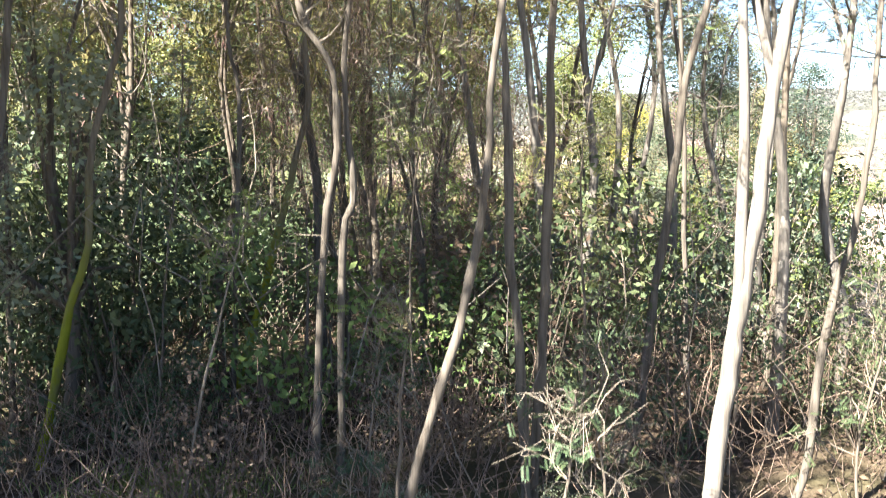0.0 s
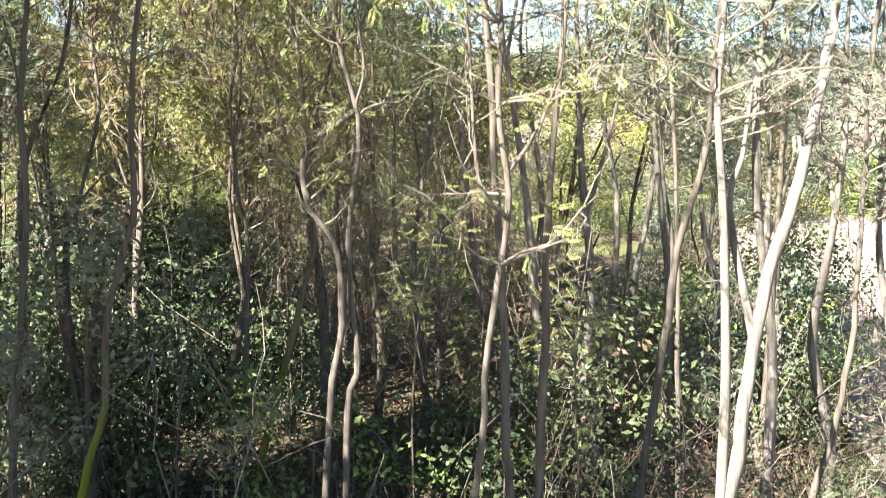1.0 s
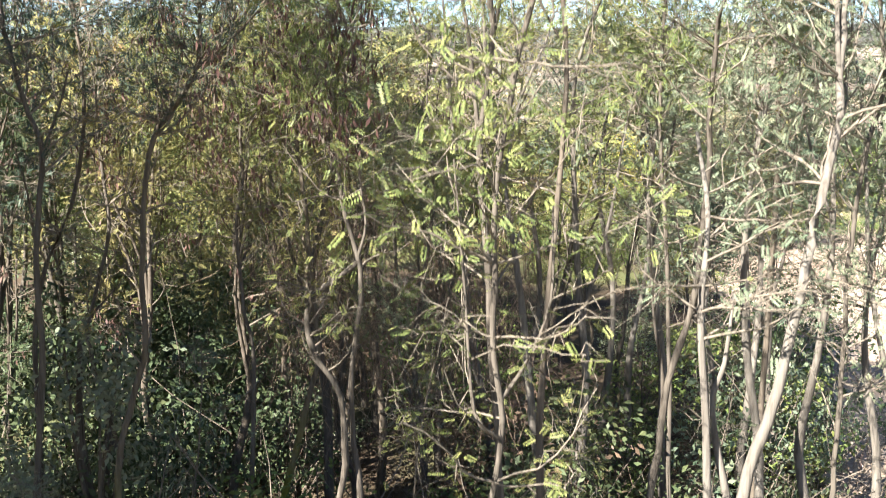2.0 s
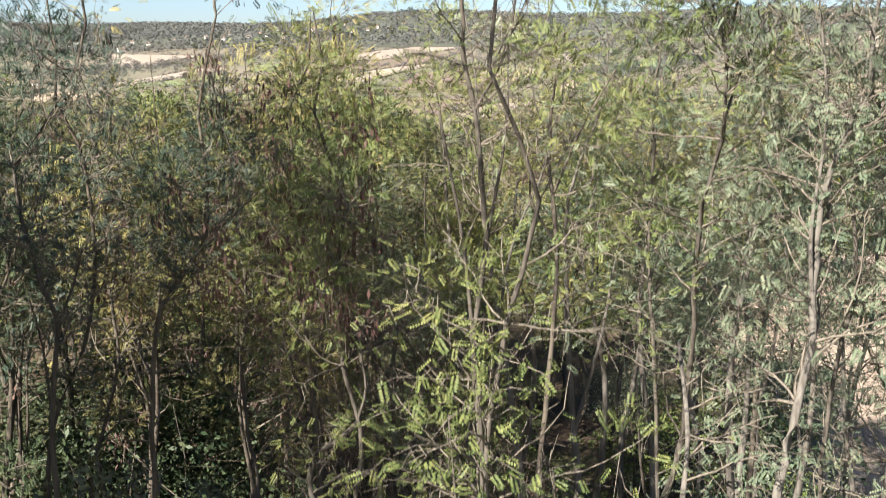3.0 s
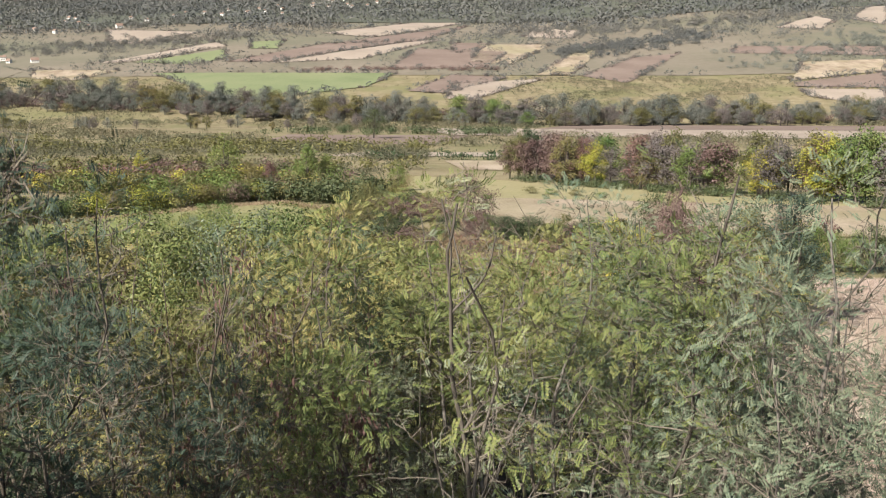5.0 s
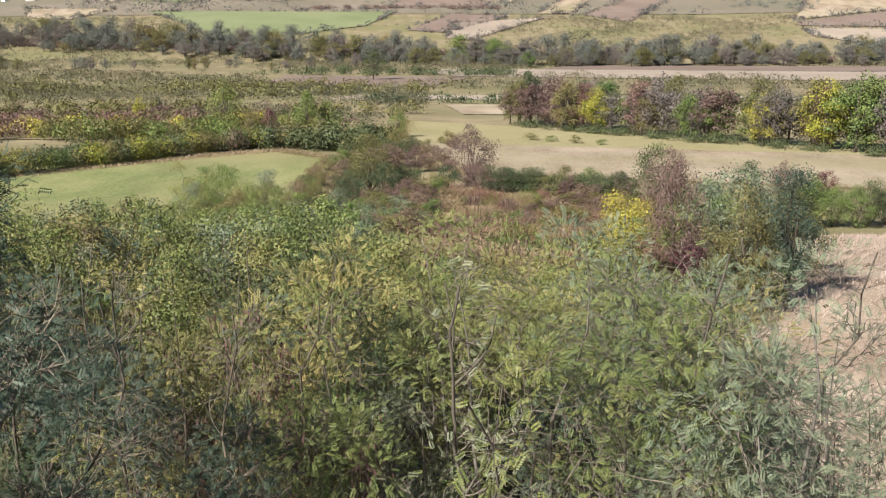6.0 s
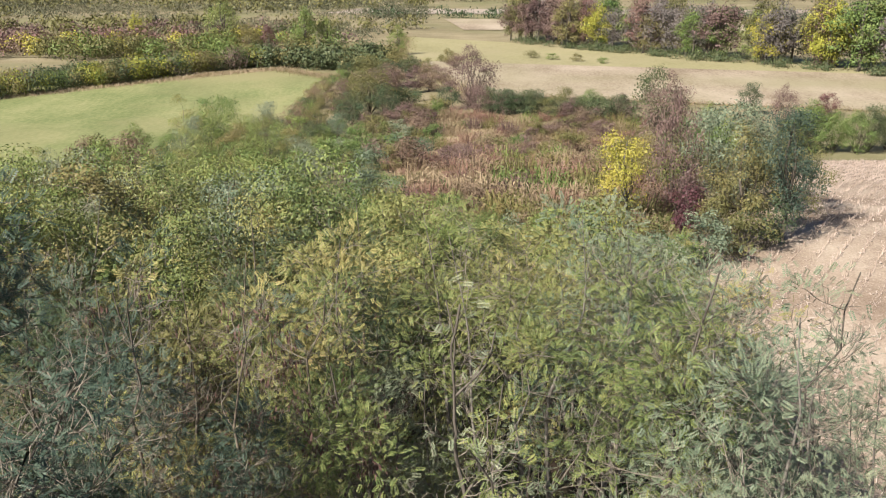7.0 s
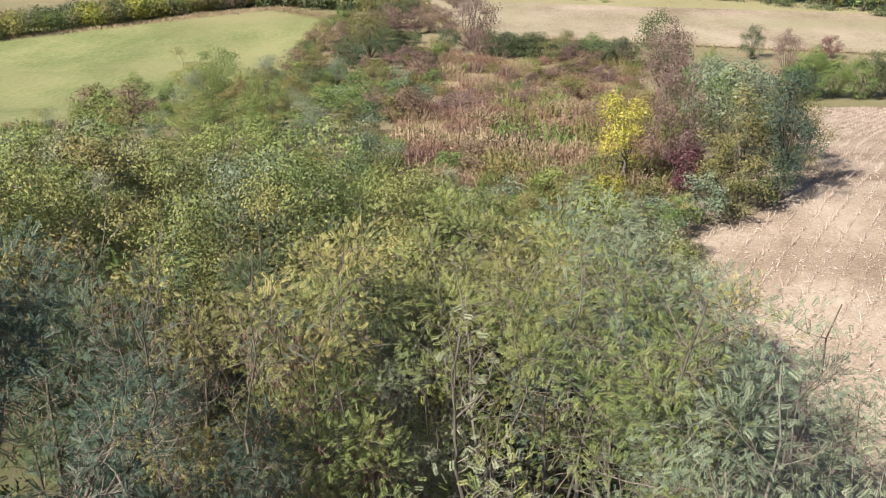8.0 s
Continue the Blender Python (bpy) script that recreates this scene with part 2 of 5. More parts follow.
class Geo:
    """Gathers quads (arrays) for one mesh."""
    def __init__(self):
        self.v, self.f, self.n = [], [], 0

    def add(self, v, f):
        self.v.append(np.asarray(v, float).reshape(-1, 3))
        self.f.append(np.asarray(f, int).reshape(-1, 4) + self.n)
        self.n += len(self.v[-1])

    def mesh(self, name, material, smooth=True):
        v, f = np.concatenate(self.v), np.concatenate(self.f)
        me = bpy.data.meshes.new(name)
        me.vertices.add(len(v))
        me.vertices.foreach_set("co", v.ravel())
        me.loops.add(f.size)
        me.loops.foreach_set("vertex_index", f.ravel())
        me.polygons.add(len(f))
        me.polygons.foreach_set("loop_start", np.arange(0, f.size, 4))
        me.polygons.foreach_set("use_smooth", np.full(len(f), smooth))
        me.update(calc_edges=True)
        me.materials.append(material)
        return me


def part(name, geo, material, parent, label="", smooth=True, kind=""):
    ob = new(name, geo.mesh(name, material, smooth))
    ob.parent = parent
    if label:
        tagged(ob, label)
    if kind:
        tagged(ob, kind=kind)
    return ob


def thing(name, x, y, z, label, category, group="", kind=""):
    ob = new(name)
    ob.matrix_basis = pose(x, y, z)
    return tagged(ob, label, category, group, kind)


def tube(geo, pts, radii, sides):
    pts, radii = np.asarray(pts, float), np.asarray(radii, float)
    d = np.gradient(pts, axis=0)
    d /= np.linalg.norm(d, axis=1)[:, None] + 1e-9
    ref = np.where(np.abs(d[:, 2:3]) > 0.9, [[1.0, 0, 0]], [[0, 0, 1.0]])
    s = np.cross(d, ref)
    s /= np.linalg.norm(s, axis=1)[:, None]
    u = np.cross(s, d)
    a = np.arange(sides) * 2 * math.pi / sides
    ring = pts[:, None] + radii[:, None, None] * (np.cos(a)[None, :, None] * s[:, None] + np.sin(a)[None, :, None] * u[:, None])
    n = len(pts)
    i = (np.arange(n - 1)[:, None] * sides + np.arange(sides)[None]).ravel()
    j = (np.arange(n - 1)[:, None] * sides + (np.arange(sides)[None] + 1) % sides).ravel()
    geo.add(ring.reshape(-1, 3), np.stack([i, j, j + sides, i + sides], 1))


def smooth_path(pts, per=4):
    """A Catmull-Rom curve through the points."""
    p = np.asarray(pts, float)
    p = np.concatenate([[2 * p[0] - p[1]], p, [2 * p[-1] - p[-2]]])
    t = np.linspace(0, 1, per, endpoint=False)[:, None]
    out = [0.5 * (2 * b + (c - a) * t + (2 * a - 5 * b + 4 * c - d) * t ** 2 + (3 * b - a - 3 * c + d) * t ** 3)
           for a, b, c, d in zip(p[:-3], p[1:-2], p[2:-1], p[3:])]
    return np.concatenate(out + [p[-2:-1]])


def compound(pairs, width=0.3, length=0.36):
    """A feathered leaf of unit length: pairs of leaflets along a stalk, and one at its tip. Kite-shaped quads."""
    v, f = [], []
    def leaflet(x, y0, dx, dy, dz):
        k = len(v)
        along = np.array((dx, dy, dz))
        side = np.array((-dy, dx, 0.0)) * width
        base = np.array((x, y0, 0.0))
        v.extend([base, base + along * 0.5 + side * 0.5, base + along, base + along * 0.5 - side * 0.5])
        f.append((k, k + 1, k + 2, k + 3))
    for i in range(pairs):
        x = 0.18 + 0.7 * i / max(1, pairs - 1)
        for s in (1, -1):
            leaflet(x, 0.02 * s, 0.1, s * length, -0.07)
    leaflet(0.9, 0, length, 0, -0.1)
    return np.array(v), np.array(f)


COMPOUND_FINE, COMPOUND_NEAR = compound(7, 0.48, 0.19), compound(6, 0.5, 0.21)
SINGLE = (np.array([(0, 0, 0), (0.5, 0.34, 0.05), (1, 0, -0.12), (0.5, -0.34, 0.05)]), np.array([(0, 1, 2, 3)]))


SLIM = (SINGLE[0] * (0.95, 0.68, 1), SINGLE[1])


def leaves(geo, at, way, size, template, rng, droop=0.35, tilt=0.45):
    """Sets one leaf of the template at every place, pointing its way, hanging a little."""
    n = len(at)
    d = way + rng.normal(0, 0.35, (n, 3))
    d[:, 2] -= droop
    d /= np.linalg.norm(d, axis=1)[:, None] + 1e-9
    up = np.array([0, 0, 1.0]) + rng.normal(0, tilt, (n, 3))
    s = np.cross(up, d)
    s /= np.linalg.norm(s, axis=1)[:, None] + 1e-9
    u = np.cross(d, s)
    tv, tf = template
    v = at[:, None] + size[:, None, None] * (tv[None, :, :1] * d[:, None] + tv[None, :, 1:2] * s[:, None] + tv[None, :, 2:] * u[:, None])
    geo.add(v, tf[None] + (np.arange(n) * len(tv))[:, None, None])


def clump_leaves(geo, centre, radius, n, leaf, rng, squash=0.7, core=0.3, rise=0.3):
    """Small leaves gathered in billows: most lie on each clump's outside, facing outwards, some fill its inside."""
    pick = rng.choice(len(centre), n, p=radius ** 2 / (radius ** 2).sum())
    d = rng.normal(0, 1, (n, 3))
    d[:, 2] += rise
    d /= np.linalg.norm(d, axis=1)[:, None]
    out = np.where(rng.random(n) < core, rng.uniform(0.2, 0.75, n), rng.normal(0.95, 0.16, n)) * radius[pick]
    at = centre[pick] + d * out[:, None] * (1, 1, squash)
    face = d + rng.normal(0, 0.4, (n, 3))
    face /= np.linalg.norm(face, axis=1)[:, None] + 1e-9
    a = np.cross(face, rng.normal(0, 1, (n, 3)))
    a /= np.linalg.norm(a, axis=1)[:, None] + 1e-9
    b = np.cross(face, a)
    size = leaf * rng.uniform(0.6, 1.4, n)
    tv, tf = SLIM
    v = at[:, None] + size[:, None, None] * (tv[None, :, :1] * a[:, None] + tv[None, :, 1:2] * b[:, None] + tv[None, :, 2:] * face[:, None])
    geo.add(v, tf[None] + (np.arange(n) * len(tv))[:, None, None])


def limbs_and_leaves(rng, wood, crown, stems, limb_from, n_limbs, reach, n_leaves, leaf, template, sides=4, own=None, steps=6, clumps=0, tufts=0):
    """Grows limbs from the stems' upper parts, twigs from the limbs, and leaves along both."""
    at, way = [], []
    weights = np.array([len(s[0]) for s in stems], float)
    for k in range(n_limbs):
        path, radii = stems[rng.choice(len(stems), p=weights / weights.sum())]
        i = int((limb_from + (0.98 - limb_from) * rng.random()) * (len(path) - 1))
        rel = i / (len(path) - 1)
        az, el = rng.random() * 2 * math.pi, radians(rng.uniform(8, 48))
        length = reach * rng.uniform(0.5, 1.0) * (1.0 - 0.55 * max(0, (rel - limb_from) / (1.01 - limb_from)))
        d = np.array([math.cos(az) * math.cos(el), math.sin(az) * math.cos(el), math.sin(el)])
        p, pts = path[i].copy(), [path[i].copy()]
        for j in range(steps):
            d = d + rng.normal(0, 0.2, 3) + np.array([0, 0, 0.05])
            d /= np.linalg.norm(d)
            p = p + d * length / steps
            pts.append(p.copy())
        r0 = min(radii[i] * 0.45, 0.007 + 0.01 * length)
        bough = wood if own is None else Geo()
        tube(bough, pts, np.linspace(r0, 0.004, steps + 1), sides)
        if own is not None:
            own.append(bough)
        for j in range(5):
            a = rng.uniform(0.25, 1.0) * steps
            b = min(steps - 1, int(a))
            start = np.array(pts[b]) + (np.array(pts[b + 1]) - pts[b]) * (a - b)
            td = d + rng.normal(0, 0.8, 3)
            td /= np.linalg.norm(td)
            tl = rng.uniform(0.25, 0.6) * max(0.6, reach / 2)
            tp = [start, start + td * tl * 0.5 + rng.normal(0, 0.04, 3), start + td * tl + rng.normal(0, 0.06, 3) - [0, 0, 0.05]]
            tube(wood, tp if steps > 4 else tp[::2], [0.006, 0.004, 0.002] if steps > 4 else [0.006, 0.003], 3)
            for q in np.linspace(0.1, 1, 5):
                at.append(start + (tp[2] - start) * q)
                way.append(td * 0.7)
        for q in np.linspace(0.45, 1, 4):
            at.append(np.array(pts[int(q * steps)]))
            way.append(d)
    at, way = np.array(at), np.array(way)
    if clumps:
        seat = at[rng.choice(len(at), clumps, replace=False)]
        clump_leaves(crown, seat, reach * rng.uniform(0.18, 0.36, clumps), n_leaves, leaf, rng, rise=0.6, core=0.2)
        return at
    if tufts:                                       # leaves crowd into tufts round some twigs and leave gaps between
        seat = at[rng.choice(len(at), min(tufts, len(at)), replace=False)]
        pick = rng.integers(0, len(seat), n_leaves)
        size = rng.uniform(0.7, 1.4, len(seat))[pick]
        d = rng.normal(0, 1, (n_leaves, 3)) + (0, 0, 0.55)
        d /= np.linalg.norm(d, axis=1)[:, None]
        out = d * (size * rng.uniform(0.2, 0.5, n_leaves))[:, None] * (1, 1, 0.8)
        leaves(crown, seat[pick] + out, d * 1.2 + (0, 0, 0.15), leaf * rng.uniform(0.7, 1.25, n_leaves), template, rng)
        return at
    pick = rng.integers(0, len(at), n_leaves)
    az = rng.random(n_leaves) * 2 * math.pi
    w = way[pick] * 0.5 + np.stack([np.cos(az), np.sin(az), 0 * az], 1) * 0.8
    leaves(crown, at[pick] + rng.normal(0, 0.07, (n_leaves, 3)), w, leaf * rng.uniform(0.7, 1.25, n_leaves), template, rng)
    return at


def seed_pods(geo, at, bunches, rng):
    """Bunches of flat dry pods that hang from the twigs."""
    seat = at[rng.integers(0, len(at), bunches)]
    n = bunches * 9
    place = np.repeat(seat, 9, 0) + rng.normal(0, 0.075, (n, 3))
    way = rng.normal(0, 0.25, (n, 3)) - (0, 0, 1)
    leaves(geo, place, way, rng.uniform(0.07, 0.13, n), (SINGLE[0] * (1, 0.42, 1), SINGLE[1]), rng, 0.5)


# ---- the land ----
def sheet(name, xs, ys, lift, material, label, category):
    """A sheet draped on the land: xs(u, y) gives the width's limits at each y."""
    geo = Geo()
    xx, yy = xs, ys
    v = np.stack([xx, yy, land(xx, yy) + lift], -1)
    n, m = xx.shape
    i = (np.arange(n - 1)[:, None] * m + np.arange(m - 1)[None]).ravel()
    geo.add(v.reshape(-1, 3), np.stack([i, i + 1, i + m + 1, i + m], 1))
    return tagged(new(name, geo.mesh(name, material)), label, category, kind="structure")


GY = np.unique(np.round(np.concatenate([np.linspace(-400, -62, 12), np.arange(-60, 130, 2.0), 130 * 1.025 ** np.arange(145), PROFILE_Y[1:-1]]), 2))
GU = np.sign(np.linspace(-1, 1, 121)) * np.abs(np.linspace(-1, 1, 121)) ** 1.6
gx = GU[None] * (60 + 0.75 * np.abs(GY) + np.clip(-GY * 2, 0, 300))[:, None]
gy = np.repeat(GY[:, None], 121, 1)
sheet("ground", gx, gy, 0.0, ROUGH_GRASS, "rough autumn grassland rolling down to a valley", "ground")


def field(name, corners, material, label, lift=None, n=36):
    """A field with four corners on the plan (near left, near right, far right, far left)."""
    a, b, c, d = [np.array(p, float) for p in corners]
    u, w = np.meshgrid(np.linspace(0, 1, n), np.linspace(0, 1, n))
    p = (a * (1 - u)[..., None] + b * u[..., None]) * (1 - w)[..., None] + (d * (1 - u)[..., None] + c * u[..., None]) * w[..., None]
    wob = np.sin(p[..., 0] * 0.13 + p[..., 1] * 0.07) * 0.0015 * p[..., 1]
    y = p[..., 1]
    up = 0.08 + 0.0004 * np.clip(y - 30, 0, 5000) + 0.0006 * np.clip(y - 500, 0, 900) if lift is None else lift
    return sheet(name, p[..., 0] + wob * 0.5, y, up, material, label, "field")


field("forest_floor", [(-26, -20), (6.4, -20), (9.4, 38), (-24, 50)], FLOOR_SOIL, "dark leaf litter and moss under the locust grove", 0.05, 30)
field("stubble_field", [(6.2, 12), (60, 8), (70, 37), (9.2, 37)], STUBBLE_SOIL, "pale harvested maize field with rows of cut stalks", 0.09, 24)
field("stubble_field", [(9.2, 37), (70, 37), (100, 92), (32, 88)], STUBBLE_SOIL, "far end of the pale harvested maize field", 0.09, 24)
field("meadow", [(-42, 58), (-17, 72), (-16, 158), (-72, 128)], MEADOW, "short green mown meadow beside a hedge", 0.12, 24)
field("meadow", [(-72, 128), (-16, 158), (-27, 172), (-72, 140)], MEADOW, "green meadow strip under the hedge", 0.12, 16)
field("hay_field", [(4, 140), (90, 112), (110, 150), (-8, 190)], HAY, "faded hay field with a worn strip across it", 0.15, 20)
field("hay_field", [(-8, 190), (110, 150), (60, 205), (-9, 250)], HAY_GREEN, "pale dry hay strip before a row of trees", 0.15, 20)
field("weed_patch", [(-2, 52), (9, 50), (20, 116), (-4, 122)], FALLOW, "fallow patch of rust-red weeds", 0.1, 20)

field("hillside", [(-1000, 1062), (1000, 1062), (2300, 3500), (-2300, 3500)], HILL_SCRUB, "scrubby olive-brown hillside across the valley", 0.5, 60)
# dark sheet added so that gaps between the hilltop trees don't show pale
field("woodland_floor", [(-1150, 1690), (1150, 1690), (2300, 3480), (-2300, 3480)], WOODS_BACKING, "dark backing sheet under the hilltop woods", 1.6, 60)

field("scrubland", [(-130, 196), (-24, 200), (0, 790), (-420, 850)], ROUGH_GRASS, "rough olive scrubland falling to the valley", 0.16, 70)

FAR_FIELDS = [
    ("pale_field", PALE_FIELD, (-40, 340), (120, 330), (130, 365), (-30, 380)),
    ("hay_field", HAY, (5, 270), (80, 265), (100, 300), (0, 310)),
    ("ploughed_field", PLOUGHED, (-85, 470), (-5, 450), (15, 560), (-85, 580)),
    ("pale_field", PALE_FIELD, (5, 570), (240, 500), (330, 640), (-20, 700)),
    ("ploughed_field", PLOUGHED, (60, 690), (280, 630), (320, 740), (90, 760)),
    ("pale_field", PALE_FIELD, (-382, 1173), (-350, 1179), (-269, 1323), (-290, 1373)),
    ("green_field", GREEN_FIELD, (-343, 1178), (-268, 1150), (-246, 1207), (-263, 1292)),
    ("pale_field", PALE_FIELD, (-425, 1377), (-375, 1378), (-345, 1531), (-507, 1619)),
    ("pale_field", HAY, (-407, 1050), (-360, 1035), (-336, 1110), (-430, 1119)),
    ("green_field", GREEN_FIELD, (-175, 900), (-71, 987), (-49, 1074), (-297, 1085)),
    ("green_field", GREEN_FIELD, (-233, 1294), (-201, 1291), (-205, 1384), (-246, 1373)),
    ("ploughed_field", PLOUGHED, (-239, 1171), (-192, 1167), (-47, 1370), (-146, 1345)),
    ("pale_field", PALE_FIELD, (-187, 1157), (-91, 1188), (3, 1413), (-47, 1362)),
    ("ploughed_field", PLOUGHED, (-56, 1104), (44, 1119), (76, 1260), (-31, 1290)),
    ("pale_field", PALE_FIELD, (-169, 1490), (-95, 1431), (40, 1701), (4, 1777)),
    ("ploughed_field", PLOUGHED, (-138, 1338), (-33, 1371), (38, 1634), (-94, 1423)),
    ("pale_field", HAY, (30, 1166), (72, 1143), (134, 1342), (46, 1340)),
    ("ploughed_field", PLOUGHED, (10, 1245), (40, 1258), (59, 1354), (10, 1358)),
    ("pale_field", PALE_FIELD, (106, 1442), (167, 1414), (195, 1516), (137, 1590)),
    ("pale_field", HAY, (93, 1064), (127, 1065), (204, 1339), (188, 1375)),
    ("ploughed_field", PLOUGHED, (137, 1057), (174, 1011), (272, 1241), (213, 1206)),
    ("pale_field", PALE_FIELD, (2, 915), (22, 906), (96, 1036), (8, 1001)),
    ("ploughed_field", PLOUGHED, (-33, 959), (-0, 946), (64, 1047), (8, 1062)),
    ("pale_field", PALE_FIELD, (440, 1434), (486, 1393), (540, 1483), (529, 1542)),
    ("pale_field", HAY, (331, 1015), (441, 1063), (470, 1136), (381, 1136)),
    ("ploughed_field", PLOUGHED, (325, 980), (402, 965), (437, 1053), (330, 1004)),
    ("pale_field", PALE_FIELD, (318, 925), (360, 863), (396, 952), (321, 967)),
    ("ploughed_field", PLOUGHED, (326, 1222), (479, 1159), (506, 1225), (346, 1277)),
    ("pale_field", PALE_FIELD, (562, 1490), (580, 1413), (709, 1732), (647, 1662)),
]
FIELD_WORDS = {"ploughed_field": "bare ploughed brownish field across the valley", "hay_field": "dry hay field on the slope",
               "pale_field": "pale harvested field between hedges", "green_field": "green sown field in the valley"}
for nm, mat, *cs in FAR_FIELDS:
    field(nm, cs, mat, FIELD_WORDS[nm])


# ---- trees of the grove ----
def tree_top(x, y):
    """How high the canopy stands: tall close by, sinking towards the far side, sooner on the side of the fallow patch."""
    ys = [6, 9, 12, 16, 20, 25, 30, 36, 42, 50]
    rows = [[12.4, 11.8, 10.9, 10.1, 9.4, 8.2, 7.3, 5.9, 4.4, 2.8], [11.4, 11.1, 10.5, 9.9, 9.3, 8.2, 7.1, 5.6, 4.0, 2.5],
            [12.2, 11.9, 11.7, 10.9, 9.3, 7.0, 5.2, 3.6, 2.5, 2.2], [12.4, 12.3, 11.9, 10.6, 8.4, 6.2, 4.6, 3.4, 2.6, 2.2], [11.2, 11.0, 10.0, 8.6, 6.8, 5.2, 4.0, 3.4, 2.6, 2.2]]
    return float(np.interp(x, [-6, -3, 0.8, 4, 6.2], [np.interp(y, ys, r) for r in rows]))


def stem_path(pts, r0, r1, per=4):
    path = smooth_path(pts, per)
    h = np.linspace(0, 1, len(path))
    return path, r0 + (r1 - r0) * h ** 0.8


def grove_tree(label, bark_mat, leaf_mat, r, main, branches=(), limbs=24, reach=1.3, n=210, limb_from=0.5, tip=0.012, seed=1, leaf=0.13, bare=8, top=0.0, crown_n=1150, pods=0):
    """One tree of the grove: a crooked trunk along its plan points, forked stems, limbs, feathered leaves, and a crown up in the canopy."""
    rng = np.random.default_rng(seed)
    x0, y0 = main[0][0], main[0][1]
    base = float(land(x0, y0)) - 0.05
    lean = (main[1][0] - main[0][0]) / max(0.2, main[1][2] - main[0][2]) * 0.5
    pts = list(main)
    if main[0][2] > base + 0.5:
        pts = [(x0 - lean * (main[0][2] - base), y0, base)] + pts
    else:
        pts[0] = (x0, y0, base)
    x0 = pts[0][0]
    ob = thing("locust_tree", x0, y0, base, label, "tree", "trees of the grove")
    o = np.array((x0, y0, base))
    geo, crown = Geo(), Geo()
    p, rad = stem_path(np.array(pts) - o, r, tip)
    p[1:, :2] += np.cumsum(rng.normal(0, 0.011, (len(p) - 1, 2)), axis=0)
    rad = rad * (1 + 0.1 * rng.normal(0, 1, len(rad)))
    rad[0] *= 1.35
    if top > main[-1][2] + 0.3:                     # the leader goes on into the canopy
        rise = top - main[-1][2]
        k = max(3, int(rise / 0.45))
        rad = np.maximum(rad, np.linspace(rad[1], 0.03, len(rad)) * 0.7)
        way = np.cumsum(rng.normal(0, 0.13, (k, 2)), axis=0)
        more = np.concatenate([p[-1, :2] + way, (p[-1, 2] + np.linspace(0, rise, k + 1)[1:])[:, None]], 1)
        p, rad = np.concatenate([p, more]), np.concatenate([rad, np.linspace(rad[-1], 0.008, k + 1)[1:]])
    tube(geo, p, rad, 9)
    part("trunk", geo, bark_mat, ob)
    stems = [(p, rad)]
    for b in branches:
        g = Geo()
        i = int(np.argmin(np.linalg.norm(p - (np.array(b[0]) - o), axis=1)))
        q, rq = stem_path(np.concatenate([[p[i]], np.array(b[1:]) - o]), rad[i] * 0.8, max(0.008, rad[i] * 0.25))
        tube(g, q, rq, 7)
        part("fork", g, bark_mat, ob)
        stems.append((q, rq))
    wood = Geo()
    boughs = []
    limbs_and_leaves(rng, wood, crown, stems, limb_from, limbs, reach, n, leaf, COMPOUND_FINE, own=boughs)
    if bare:
        limbs_and_leaves(rng, wood, crown, stems, 0.45, bare, reach * 0.9, 12, leaf, COMPOUND_FINE, own=boughs)
    hung = Geo()
    if top:
        high = [(q[int(0.55 * len(q)):], w[int(0.55 * len(q)):]) for q, w in stems if q[-1, 2] + base > top - 2.2]
        at = limbs_and_leaves(rng, wood, crown, high, 0.22, 26, 1.6, crown_n, leaf, COMPOUND_NEAR, own=boughs, tufts=22)
        if pods:
            seed_pods(hung, at, pods, rng)
    for g in boughs:
        part("limb", g, TWIG, ob)
    part("twig_mass", wood, TWIG, ob, kind="stuff")
    part("crown", crown, leaf_mat, ob, kind="stuff")
    if pods:
        part("pod_mass", hung, PODS, ob, "bunches of dry brown hanging seed pods", kind="stuff")
    return ob


# trees on this side wear the darkened leaf, shade painted as colour
grove_tree("slim crooked locust tree, its foot thick with yellow-green moss", BARK_MOSS, LEAF_SHADE_TEAL, 0.056,
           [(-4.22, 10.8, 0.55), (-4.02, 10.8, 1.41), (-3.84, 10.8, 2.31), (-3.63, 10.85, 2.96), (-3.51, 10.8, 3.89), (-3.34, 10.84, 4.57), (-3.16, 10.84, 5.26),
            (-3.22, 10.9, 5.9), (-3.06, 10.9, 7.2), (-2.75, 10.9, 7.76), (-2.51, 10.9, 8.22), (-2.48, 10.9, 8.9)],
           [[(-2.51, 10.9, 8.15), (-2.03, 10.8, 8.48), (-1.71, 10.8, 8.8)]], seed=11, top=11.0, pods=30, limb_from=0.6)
grove_tree("leaning locust tree with greenish bark and a bent stem", BARK_MOSS, LEAF_LOCUST, 0.057,
           [(-2.6, 12.7, 0.6), (-2.27, 12.74, 1.69), (-1.94, 12.74, 2.8), (-1.72, 12.74, 3.69), (-1.54, 12.74, 4.43), (-1.61, 12.74, 5.6), (-1.7, 12.8, 6.6), (-1.79, 12.9, 7.32), (-1.78, 12.9, 8.16), (-1.84, 12.9, 8.8)],
           seed=12, leaf=0.115, top=10.5, crown_n=1400, pods=70, limb_from=0.55)
grove_tree("thin locust tree whose stem bends in an elbow", BARK_GREY, LEAF_LOCUST, 0.041,
           [(-1.25, 10.4, 0.6), (-1.18, 10.4, 3.01), (-1.04, 10.4, 3.95), (-1.13, 10.4, 4.68), (-1.41, 10.4, 5.21), (-1.43, 10.4, 5.68), (-1.13, 10.4, 5.94), (-0.9, 10.45, 6.12)],
           seed=13, limbs=5, n=90, limb_from=0.6, reach=0.8, tip=0.03)
